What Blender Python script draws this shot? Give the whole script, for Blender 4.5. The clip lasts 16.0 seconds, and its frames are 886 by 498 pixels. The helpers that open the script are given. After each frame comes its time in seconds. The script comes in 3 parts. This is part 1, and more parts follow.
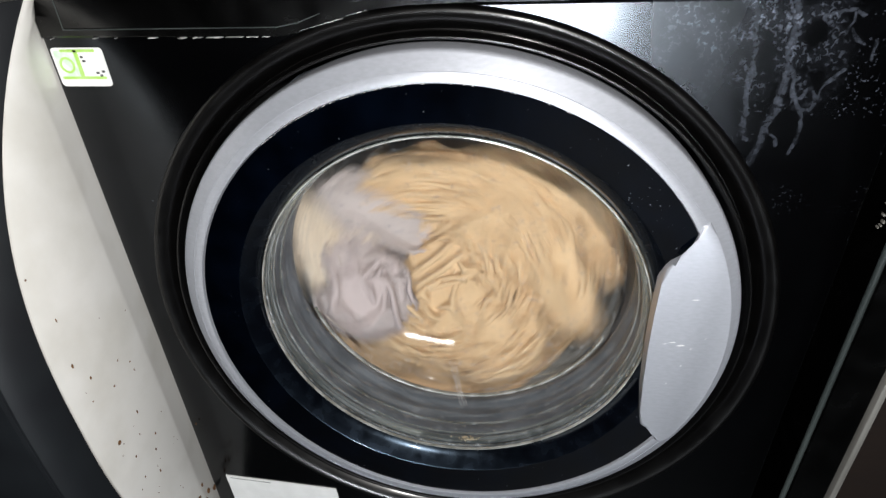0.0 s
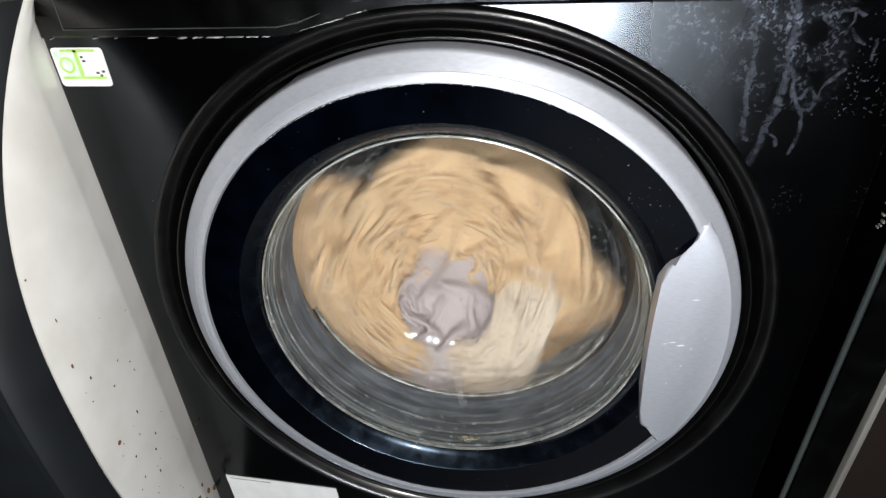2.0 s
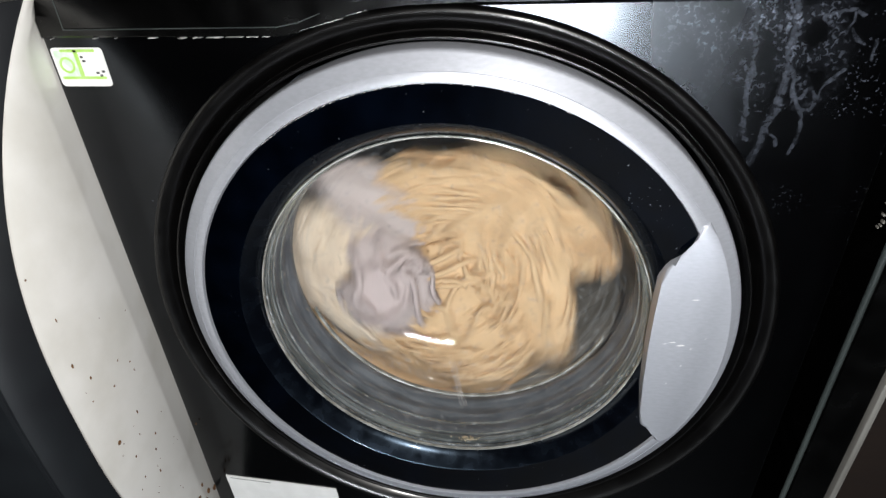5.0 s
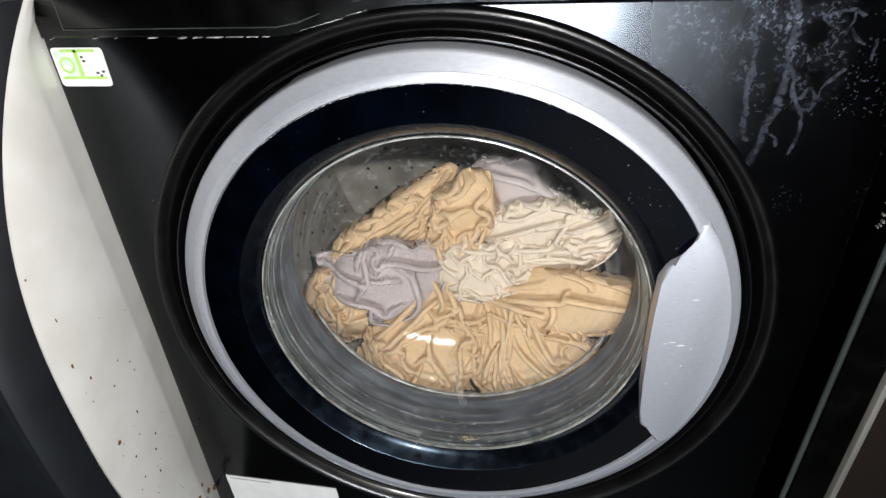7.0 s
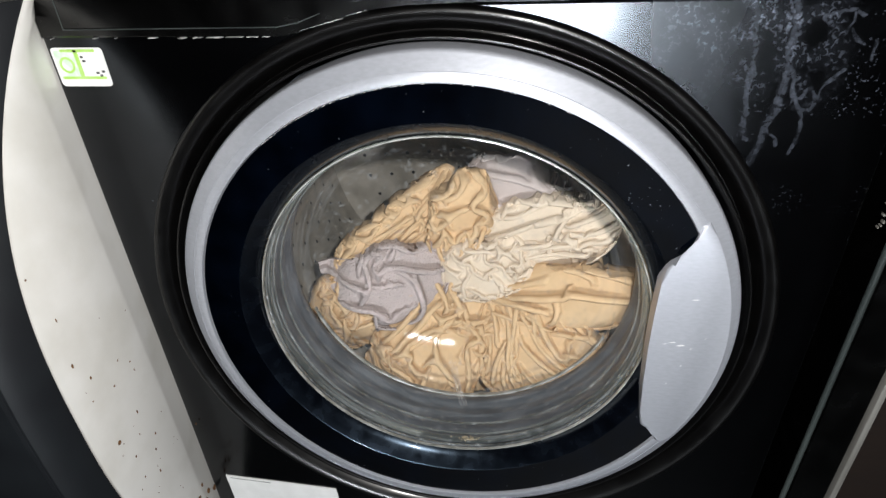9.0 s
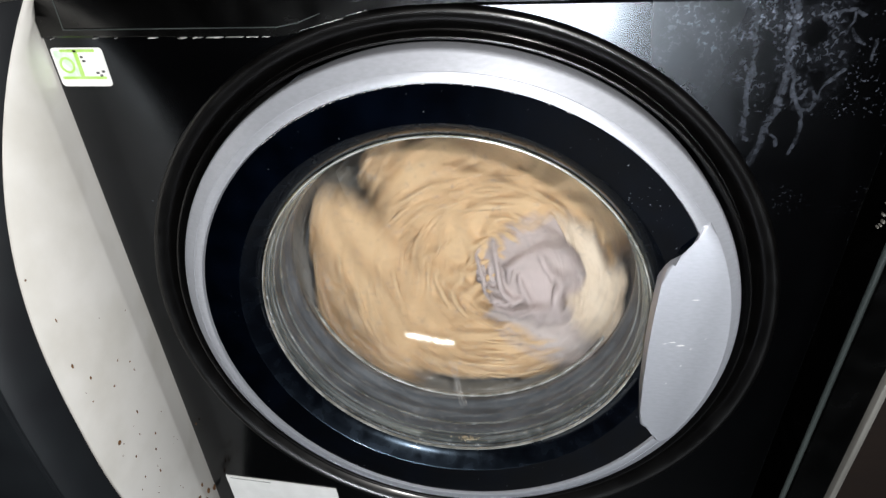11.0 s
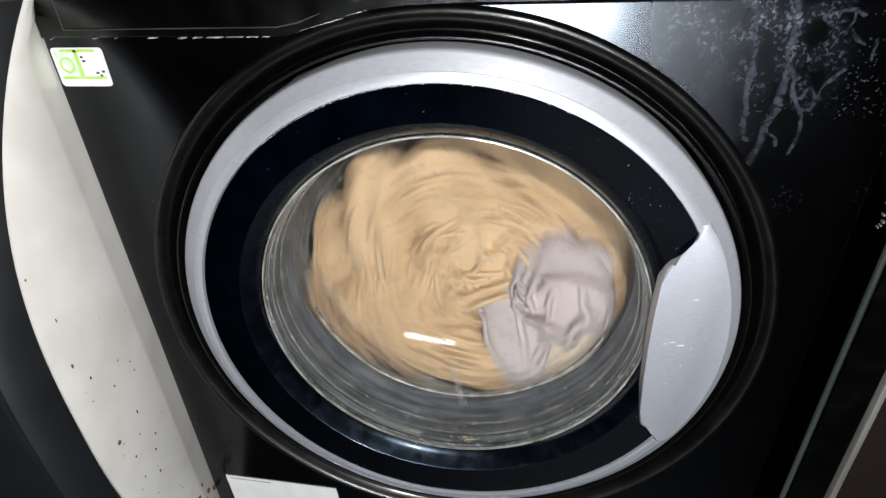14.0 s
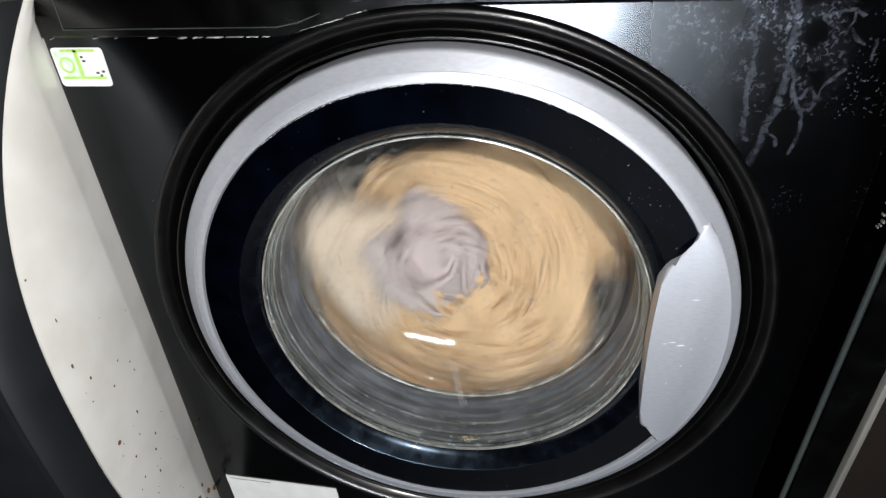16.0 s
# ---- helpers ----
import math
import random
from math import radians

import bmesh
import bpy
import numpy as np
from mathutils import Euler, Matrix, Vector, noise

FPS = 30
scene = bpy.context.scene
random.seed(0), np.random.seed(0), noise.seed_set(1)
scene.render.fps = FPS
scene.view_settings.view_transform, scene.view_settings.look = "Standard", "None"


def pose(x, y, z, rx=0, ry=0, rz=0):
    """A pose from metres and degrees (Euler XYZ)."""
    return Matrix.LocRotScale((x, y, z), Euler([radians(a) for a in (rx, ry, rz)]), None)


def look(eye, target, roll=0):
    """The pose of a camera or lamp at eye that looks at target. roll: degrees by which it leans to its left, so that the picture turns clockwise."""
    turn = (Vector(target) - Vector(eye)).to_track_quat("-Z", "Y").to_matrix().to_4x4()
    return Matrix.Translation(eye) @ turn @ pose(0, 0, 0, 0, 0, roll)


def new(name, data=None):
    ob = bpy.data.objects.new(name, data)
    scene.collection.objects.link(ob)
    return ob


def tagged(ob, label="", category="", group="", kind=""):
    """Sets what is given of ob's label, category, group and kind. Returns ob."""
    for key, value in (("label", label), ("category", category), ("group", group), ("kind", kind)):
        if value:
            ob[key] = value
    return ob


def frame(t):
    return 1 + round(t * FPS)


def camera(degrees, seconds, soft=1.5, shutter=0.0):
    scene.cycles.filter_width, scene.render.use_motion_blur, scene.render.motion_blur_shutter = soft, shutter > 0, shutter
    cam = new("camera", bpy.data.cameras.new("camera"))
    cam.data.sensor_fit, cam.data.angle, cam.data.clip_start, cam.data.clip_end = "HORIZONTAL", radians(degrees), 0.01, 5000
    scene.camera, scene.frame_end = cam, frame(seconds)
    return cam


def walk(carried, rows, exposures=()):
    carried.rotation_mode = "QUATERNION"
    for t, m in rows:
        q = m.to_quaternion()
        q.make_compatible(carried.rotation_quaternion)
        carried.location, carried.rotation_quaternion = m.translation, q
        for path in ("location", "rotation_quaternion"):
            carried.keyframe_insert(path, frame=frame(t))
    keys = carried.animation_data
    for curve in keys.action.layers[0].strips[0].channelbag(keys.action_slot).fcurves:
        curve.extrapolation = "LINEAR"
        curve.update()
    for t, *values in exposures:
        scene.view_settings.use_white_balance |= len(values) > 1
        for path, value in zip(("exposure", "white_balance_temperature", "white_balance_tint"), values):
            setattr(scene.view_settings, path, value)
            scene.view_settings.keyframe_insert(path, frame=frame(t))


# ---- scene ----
# The lens, and a camera that stands still before the machine
ZC = 0.45                     # height of the door's centre over the floor
cam = camera(74.1, 16.0, soft=1.4, shutter=0.9)
EYE = Vector((0.065, -0.419, 0.348 + ZC))
AIM = Vector((-0.0016, 0.0, 0.0841 + ZC))
walk(cam, [(0.0, look(EYE, AIM, -2.64)), (16.0, look(EYE, AIM, -2.64))])

# ---- light: the torch beside the lens, in a dark closed room ----
world = bpy.data.worlds.new("world")
world.use_nodes = True
world.node_tree.nodes["Background"].inputs[0].default_value = (0.5, 0.55, 0.6, 1)
world.node_tree.nodes["Background"].inputs[1].default_value = 0.02
scene.world = world
torch = bpy.data.lights.new("torch", "SPOT")
torch.energy, torch.color, torch.shadow_soft_size = 15.5, (1.0, 0.978, 0.955), 0.006
torch.spot_size, torch.spot_blend = radians(120), 0.6
torch_ob = new("torch", torch)
torch_ob.matrix_world = look((0.112, -0.405, 0.382 + ZC), (0.0, 0.02, 0.05 + ZC))
# added lamp behind the camera for bright reflections; no window is known there
LAMP_GAP = (-0.08, 0.40, -0.11, 0.02)
gloss_lamp = bpy.data.lights.new("added_gloss_lamp", "AREA")
gloss_lamp.shape, gloss_lamp.size, gloss_lamp.size_y, gloss_lamp.energy, gloss_lamp.color = "RECTANGLE", 0.48, 0.13, 4.2, (0.90, 0.95, 1.0)
gloss_lamp.spread = radians(75)
gloss_lamp_ob = new("added_gloss_lamp", gloss_lamp)
gloss_lamp_ob.matrix_world = look((0.16, -1.72, -0.045 + ZC), (0.16, 0.0, -0.045 + ZC))
scene.view_settings.exposure = 0.0


# ---- materials ----
def mat(name, col, rough=0.5, metal=0.0, spec=0.5, coat=0.0, col2=None, scale=20.0, detail=6.0, amount=1.0, bump=0.0,
        bump_scale=200.0, rough2=None, stretch=(1, 1, 1), lo=0.35, hi=0.65, sheen=0.0):
    m = bpy.data.materials.new(name)
    m.use_nodes = True
    nt = m.node_tree
    b = nt.nodes["Principled BSDF"]
    b.inputs["Base Color"].default_value = (*col, 1)
    b.inputs["Roughness"].default_value = rough
    b.inputs["Metallic"].default_value = metal
    b.inputs["Specular IOR Level"].default_value = spec
    b.inputs["Coat Weight"].default_value = coat
    b.inputs["Sheen Weight"].default_value = sheen
    tc = nt.nodes.new("ShaderNodeTexCoord")
    mp = nt.nodes.new("ShaderNodeMapping")
    mp.inputs["Scale"].default_value = stretch
    nt.links.new(tc.outputs["Object"], mp.inputs["Vector"])
    if col2 is not None or rough2 is not None:
        n = nt.nodes.new("ShaderNodeTexNoise")
        n.inputs["Scale"].default_value, n.inputs["Detail"].default_value = scale, detail
        nt.links.new(mp.outputs["Vector"], n.inputs["Vector"])
        r = nt.nodes.new("ShaderNodeMapRange")
        r.inputs["From Min"].default_value, r.inputs["From Max"].default_value = lo, hi
        r.inputs["To Max"].default_value = amount
        nt.links.new(n.outputs["Fac"], r.inputs["Value"])
        if col2 is not None:
            mix = nt.nodes.new("ShaderNodeMix")
            mix.data_type = "RGBA"
            mix.inputs["A"].default_value, mix.inputs["B"].default_value = (*col, 1), (*col2, 1)
            nt.links.new(r.outputs["Result"], mix.inputs["Factor"])
            nt.links.new(mix.outputs["Result"], b.inputs["Base Color"])
        if rough2 is not None:
            r2 = nt.nodes.new("ShaderNodeMapRange")
            r2.inputs["To Min"].default_value, r2.inputs["To Max"].default_value = rough, rough2
            nt.links.new(r.outputs["Result"], r2.inputs["Value"])
            nt.links.new(r2.outputs["Result"], b.inputs["Roughness"])
    if bump:
        n2 = nt.nodes.new("ShaderNodeTexNoise")
        n2.inputs["Scale"].default_value, n2.inputs["Detail"].default_value = bump_scale, 4
        nt.links.new(mp.outputs["Vector"], n2.inputs["Vector"])
        bp = nt.nodes.new("ShaderNodeBump")
        bp.inputs["Strength"].default_value, bp.inputs["Distance"].default_value = bump, 0.001
        nt.links.new(n2.outputs["Fac"], bp.inputs["Height"])
        nt.links.new(bp.outputs["Normal"], b.inputs["Normal"])
    return m


def math_node(nt, op, a, b=None):
    n = nt.nodes.new("ShaderNodeMath")
    n.operation = op
    n.use_clamp = op == "MULTIPLY"
    for i, v in enumerate((a, b)):
        if v is None:
            continue
        if isinstance(v, (int, float)):
            n.inputs[i].default_value = v
        else:
            nt.links.new(v, n.inputs[i])
    return n.outputs[0]


def ramp(nt, value, lo, hi):
    r = nt.nodes.new("ShaderNodeMapRange")
    r.inputs["From Min"].default_value, r.inputs["From Max"].default_value = lo, hi
    nt.links.new(value, r.inputs["Value"])
    return r.outputs["Result"]


def noise_node(nt, vec, scale, detail=5.0, distortion=0.0):
    n = nt.nodes.new("ShaderNodeTexNoise")
    n.inputs["Scale"].default_value, n.inputs["Detail"].default_value = scale, detail
    n.inputs["Distortion"].default_value = distortion
    nt.links.new(vec, n.inputs["Vector"])
    return n.outputs["Fac"]


# dried soap runs on the machine's front: half width, then the way down (x, z)
SOAP_RUNS = [
    (0.0022, [(0.2030, 0.2820), (0.2100, 0.2580), (0.2120, 0.2360), (0.2120, 0.2170), (0.2140, 0.2000), (0.2190, 0.1860)]),
    (0.0026, [(0.2290, 0.2810), (0.2330, 0.2610), (0.2350, 0.2370), (0.2350, 0.2200), (0.2310, 0.1960), (0.2270, 0.1680)]),
    (0.0017, [(0.2350, 0.2370), (0.2410, 0.2280), (0.2410, 0.2190), (0.2490, 0.2060), (0.2520, 0.1990), (0.2510, 0.1740)]),
    (0.0016, [(0.2490, 0.2060), (0.2560, 0.2050), (0.2590, 0.2140), (0.2520, 0.2220), (0.2470, 0.2160)]),
    (0.0012, [(0.2590, 0.2140), (0.2610, 0.2250), (0.2710, 0.2360)]),
    (0.0012, [(0.2310, 0.1960), (0.2370, 0.1890), (0.2400, 0.1820)]),
    (0.0014, [(0.2500, 0.2670), (0.2570, 0.2710), (0.2660, 0.2710), (0.2720, 0.2660)]),
    (0.0011, [(0.2500, 0.2670), (0.2550, 0.2600), (0.2630, 0.2580), (0.2670, 0.2640), (0.2660, 0.2710)]),
    (0.0016, [(0.2820, 0.2530), (0.2840, 0.2410)]),
    (0.0010, [(0.2670, 0.2600), (0.2750, 0.2500)]),
]


def black_panel(name):
    """Glossy black enamel with dried soap runs, spatter and a painted wedge of reflection on its upper corner."""
    base = (0.0004, 0.0004, 0.0005)
    m = mat(name, base, rough=0.13, spec=0.5, rough2=0.21, scale=14, lo=0.3, hi=0.75, bump=0.02, bump_scale=60)
    nt = m.node_tree
    b = nt.nodes["Principled BSDF"]
    b.inputs["Specular Tint"].default_value = (0.84, 0.91, 1.0, 1)
    tc = nt.nodes.new("ShaderNodeTexCoord")
    sep = nt.nodes.new("ShaderNodeSeparateXYZ")
    obj = tc.outputs["Object"]
    nt.links.new(obj, sep.inputs[0])
    x, z = sep.outputs["X"], sep.outputs["Z"]

    def mul(*values):
        out = values[0]
        for v in values[1:]:
            out = math_node(nt, "MULTIPLY", out, v)
        return out

    def add(*values):
        out = values[0]
        for v in values[1:]:
            out = math_node(nt, "ADD", out, v)
        return out

    def less(v):
        return math_node(nt, "SUBTRACT", 1.0, v)

    def vec(op, a, c=None, scale=None):
        n = nt.nodes.new("ShaderNodeVectorMath")
        n.operation = op
        for slot, v in ((0, a), (1, c)):
            if v is None:
                continue
            if isinstance(v, tuple):
                n.inputs[slot].default_value = v
            else:
                nt.links.new(v, n.inputs[slot])
        if scale is not None:
            nt.links.new(scale, n.inputs["Scale"])
        return n.outputs["Value"] if op in ("DOT_PRODUCT", "LENGTH") else n.outputs["Vector"]

    # the way to the runs, with an uneven edge
    ripple = nt.nodes.new("ShaderNodeTexNoise")
    ripple.inputs["Scale"].default_value, ripple.inputs["Detail"].default_value = 55, 7
    nt.links.new(obj, ripple.inputs["Vector"])
    off = vec("MULTIPLY", vec("SUBTRACT", ripple.outputs["Color"], (0.5, 0.5, 0.5)), (0.013, 0.0, 0.013))
    p = vec("MULTIPLY", vec("ADD", obj, off), (1.0, 0.0, 1.0))
    near = None
    for half_width, way in SOAP_RUNS:
        for (x0, z0), (x1, z1) in zip(way, way[1:]):
            d = (x1 - x0, 0.0, z1 - z0)
            pa = vec("SUBTRACT", p, (x0, 0.0, z0))
            k = ramp(nt, vec("DOT_PRODUCT", pa, d), 0.0, d[0] ** 2 + d[2] ** 2)
            gap = vec("LENGTH", vec("SUBTRACT", pa, vec("SCALE", d, scale=k)))
            gap = math_node(nt, "DIVIDE", gap, half_width * 0.75)
            near = gap if near is None else math_node(nt, "MINIMUM", near, gap)
    crust = ramp(nt, noise_node(nt, obj, 260, 6), 0.36, 0.66)
    broad = ramp(nt, noise_node(nt, obj, 60, 4), 0.30, 0.62)
    border = less(ramp(nt, math_node(nt, "ABSOLUTE", math_node(nt, "SUBTRACT", near, 0.9)), 0.0, 0.5))
    body = less(ramp(nt, near, 0.1, 1.7))
    run = mul(add(mul(body, 0.17), mul(border, 0.03)), add(mul(crust, 0.7), 0.15), add(mul(broad, 0.9), 0.1))
    # fine spatter round the top of the runs and along the sheet's upper edge
    fine = ramp(nt, noise_node(nt, obj, 300, 8, 0.6), 0.52, 0.66)
    patch = ramp(nt, noise_node(nt, obj, 40, 5), 0.44, 0.64)
    zone = mul(ramp(nt, z, 0.20, 0.27), ramp(nt, x, 0.135, 0.19), less(ramp(nt, x, 0.245, 0.275)))
    spatter = mul(add(mul(fine, 0.9), 0.1), patch, zone, 0.34)
    low = mul(ramp(nt, noise_node(nt, obj, 420, 3), 0.60, 0.68), ramp(nt, noise_node(nt, obj, 26, 3), 0.50, 0.64), mul(ramp(nt, x, 0.20, 0.24), ramp(nt, z, 0.12, 0.20)), 0.16)
    specks = mul(ramp(nt, noise_node(nt, obj, 330, 2), 0.735, 0.78), ramp(nt, noise_node(nt, obj, 9, 2), 0.42, 0.58), 0.40)
    # a pale reflection painted as a wedge beside the door; gloss is dulled too
    slant = add(x, mul(z, 0.36))
    sheen_wedge = mul(less(ramp(nt, slant, 0.277, 0.283)), ramp(nt, slant, 0.20, 0.26), ramp(nt, z, 0.165, 0.19), add(mul(patch, 0.5), 0.5), 0.018)
    total = add(run, spatter, low, specks, sheen_wedge)
    haze = mul(ramp(nt, x, 0.105, 0.15), less(ramp(nt, x, 0.19, 0.25)), ramp(nt, z, 0.14, 0.24))
    smooth_part = b.inputs["Roughness"].links[0].from_socket
    nt.links.new(add(smooth_part, mul(haze, 0.13)), b.inputs["Roughness"])
    mix = nt.nodes.new("ShaderNodeMix")
    mix.data_type = "RGBA"
    mix.inputs["A"].default_value, mix.inputs["B"].default_value = (*base, 1), (0.36, 0.41, 0.52, 1)
    nt.links.new(mul(total, 1.0), mix.inputs["Factor"])
    nt.links.new(mix.outputs["Result"], b.inputs["Base Color"])
    return m


def clear_glass(name, tint, gloss=1.0, smear=0.0):
    """Thin clear glass: see-through, with its reflection by angle, a faint film of soap and a painted haze."""
    m = bpy.data.materials.new(name)
    m.use_nodes = True
    nt = m.node_tree
    nt.nodes.remove(nt.nodes["Principled BSDF"])
    out = nt.nodes["Material Output"]
    clear = nt.nodes.new("ShaderNodeBsdfTransparent")
    clear.inputs["Color"].default_value = (*tint, 1)
    shine = nt.nodes.new("ShaderNodeBsdfGlossy")
    shine.inputs["Roughness"].default_value = 0.02
    edge = nt.nodes.new("ShaderNodeLayerWeight")
    edge.inputs["Blend"].default_value = 0.5
    fres = math_node(nt, "ADD", math_node(nt, "MULTIPLY", math_node(nt, "POWER", edge.outputs["Facing"], 5.0), 0.9), 0.05)
    mix = nt.nodes.new("ShaderNodeMixShader")
    nt.links.new(math_node(nt, "MULTIPLY", fres, gloss), mix.inputs[0])
    nt.links.new(clear.outputs[0], mix.inputs[1])
    nt.links.new(shine.outputs[0], mix.inputs[2])
    tc = nt.nodes.new("ShaderNodeTexCoord")
    film = nt.nodes.new("ShaderNodeBsdfDiffuse")
    film.inputs["Color"].default_value = (0.66, 0.70, 0.74, 1)
    dirt = math_node(nt, "MULTIPLY", ramp(nt, noise_node(nt, tc.outputs["Object"], 170, 6, 0.1), 0.56, 0.75), smear)
    sep = nt.nodes.new("ShaderNodeSeparateXYZ")
    nt.links.new(tc.outputs["Object"], sep.inputs[0])
    round_ = math_node(nt, "ARCTAN2", sep.outputs["Z"], sep.outputs["X"])
    wide = math_node(nt, "SQRT", math_node(nt, "ADD", math_node(nt, "POWER", sep.outputs["X"], 2.0), math_node(nt, "POWER", sep.outputs["Z"], 2.0)))
    turned = nt.nodes.new("ShaderNodeCombineXYZ")
    for slot, value in enumerate((wide, sep.outputs["Y"], math_node(nt, "DIVIDE", round_, 70.0))):
        nt.links.new(value, turned.inputs[slot])
    streak = ramp(nt, noise_node(nt, turned.outputs[0], 200, 5, 0.1), 0.42, 0.75)
    streak = math_node(nt, "MULTIPLY", streak, math_node(nt, "MULTIPLY", ramp(nt, wide, 0.135, 0.168), smear * 0.9))
    dirt = math_node(nt, "ADD", dirt, streak)
    # even veil on top of the soap: reflection haze as pale colour
    dirt = math_node(nt, "ADD", dirt, smear * 0.10)
    mix2 = nt.nodes.new("ShaderNodeMixShader")
    nt.links.new(dirt, mix2.inputs[0])
    nt.links.new(mix.outputs[0], mix2.inputs[1])
    nt.links.new(film.outputs[0], mix2.inputs[2])
    nt.links.new(mix2.outputs[0], out.inputs["Surface"])
    return m


def cloth(name, col, col2, weave=900.0, bump=0.35):
    return mat(name, col, rough=0.85, spec=0.25, col2=col2, scale=35, lo=0.3, hi=0.7, bump=bump, bump_scale=weave, sheen=0.04)


M_BLACK = black_panel("black_enamel")
M_GROOVE = mat("black_moulding", (0.0006, 0.0006, 0.0006), rough=0.17, rough2=0.28, scale=40)
M_MOULD = mat("satin_black_moulding", (0.0008, 0.0007, 0.0007), rough=0.30, rough2=0.42, spec=0.28, scale=40, bump=0.02, bump_scale=300, coat=0.4)
M_MOULD.node_tree.nodes["Principled BSDF"].inputs["Coat Roughness"].default_value = 0.17
M_SILVER = mat("satin_silver", (0.44, 0.455, 0.50), rough=0.38, metal=0.5, spec=0.5, col2=(0.40, 0.415, 0.455), scale=160, stretch=(1, 1, 3),
               bump=0.02, bump_scale=500)
M_DARKGLASS = mat("dark_glass", (0.0001, 0.0003, 0.0009), rough=0.05, spec=0.4, rough2=0.10, scale=30, col2=(0.0004, 0.0010, 0.0026))
M_BEZEL = mat("black_bezel", (0.0006, 0.0008, 0.0016), rough=0.19, rough2=0.30, spec=0.6, scale=60, col2=(0.0008, 0.0012, 0.0026), coat=0.7, bump=0.03, bump_scale=260)
M_BEZEL.node_tree.nodes["Principled BSDF"].inputs["Coat Roughness"].default_value = 0.05
M_BEZEL.node_tree.nodes["Principled BSDF"].inputs["Specular Tint"].default_value = (0.55, 0.75, 1.0, 1)
M_GLASS = clear_glass("bowl_glass", (0.965, 0.968, 0.96), 0.30, 0.14)
# pale colour for the ground rim and for the painted shoulder glint
M_GLINT_RIM = mat("glint_and_rim_glass", (0.40, 0.41, 0.40), rough=0.16, spec=0.8, col2=(0.16, 0.165, 0.15), scale=60, lo=0.35, hi=0.65)
M_GLASSEDGE = clear_glass("glass_edge", (0.86, 0.90, 0.83), 0.9, 0.28)
M_RUBBER = mat("grey_rubber", (0.105, 0.118, 0.138), rough=0.40, col2=(0.038, 0.045, 0.056), scale=24, bump=0.1, bump_scale=120)
M_STEEL = mat("drum_steel", (0.56, 0.53, 0.48), rough=0.42, metal=0.3, col2=(0.34, 0.32, 0.28), scale=25)
M_HOLE = mat("hole_dark", (0.01, 0.01, 0.01), rough=0.6)
M_TAN = cloth("tan_cotton", (0.65, 0.47, 0.285), (0.565, 0.395, 0.23))
M_CREAM = cloth("cream_cotton", (0.69, 0.59, 0.475), (0.62, 0.52, 0.41))
M_LILAC = cloth("lilac_towelling", (0.54, 0.465, 0.455), (0.46, 0.395, 0.385), weave=420, bump=1.0)
M_LILAC.node_tree.nodes["Bump"].inputs["Distance"].default_value = 0.0028
M_GREYCL = cloth("grey_lilac_cotton", (0.52, 0.455, 0.44), (0.44, 0.385, 0.37))
M_WHITE = mat("white_enamel", (0.72, 0.71, 0.68), rough=0.42, col2=(0.58, 0.565, 0.52), scale=16, lo=0.45, hi=0.8, bump=0.05, bump_scale=30)
M_DARKPL = mat("dark_plastic", (0.007, 0.009, 0.011), rough=0.5, col2=(0.004, 0.005, 0.007), scale=20)
M_FLOOR = mat("floor_tile", (0.022, 0.026, 0.028), rough=0.5, col2=(0.014, 0.017, 0.018), scale=6, bump=0.1, bump_scale=40)
M_WALL = mat("wall_paint", (0.07, 0.068, 0.065), rough=0.85, col2=(0.05, 0.049, 0.046), scale=3, bump=0.1, bump_scale=60)
M_RUST = mat("rust", (0.20, 0.09, 0.025), rough=0.9, col2=(0.09, 0.045, 0.02), scale=300)
M_CHIP = mat("bare_chip", (0.75, 0.75, 0.74), rough=0.6, col2=(0.5, 0.5, 0.5), scale=300)
M_PAPER = mat("paper_white", (0.80, 0.80, 0.78), rough=0.5, col2=(0.74, 0.74, 0.72), scale=60)
M_GREEN = mat("sticker_green", (0.36, 0.62, 0.10), rough=0.4, col2=(0.45, 0.68, 0.2), scale=80)
M_PALE = mat("sticker_pale_green", (0.50, 0.72, 0.48), rough=0.4, col2=(0.75, 0.84, 0.78), scale=120)
M_INK = mat("ink", (0.05, 0.05, 0.05), rough=0.6)
M_TRIM = mat("steel_trim", (0.36, 0.35, 0.32), rough=0.38, metal=0.6, col2=(0.20, 0.19, 0.17), scale=50, stretch=(1, 1, 0.2))
# grey that stands in for highlights along two dark edges
M_EDGE_GLINT = mat("green_grey_edge_glint", (0.040, 0.048, 0.046), rough=0.35, col2=(0.018, 0.023, 0.023), scale=40, stretch=(1, 1, 0.15))
M_BROWN = mat("dark_brown_board", (0.014, 0.010, 0.008), rough=0.6, spec=0.05, col2=(0.012, 0.009, 0.008), scale=30, stretch=(1, 1, 8))
M_LINT = mat("lint", (0.42, 0.37, 0.27), rough=0.9, col2=(0.25, 0.2, 0.13), scale=300)


# ---- mesh helpers; every mesh is written about the door's centre ----
BASE = Matrix.Translation((0, 0, ZC))


def empty(name, label, category, group=""):
    ob = tagged(new(name), label, category, group)
    ob.matrix_basis = BASE
    return ob


def part(name, bm, material, parent=None, label="", smooth=True, flip=True):
    if flip:
        bmesh.ops.recalc_face_normals(bm, faces=bm.faces)
    me = bpy.data.meshes.new(name)
    bm.to_mesh(me)
    bm.free()
    if smooth:
        for f in me.polygons:
            f.use_smooth = True
        me.set_sharp_from_angle(angle=radians(38))
    me.materials.append(material)
    ob = new(name, me)
    if parent is not None:
        ob.parent = parent
    else:
        ob.matrix_basis = BASE
    if label:
        ob["label"] = label
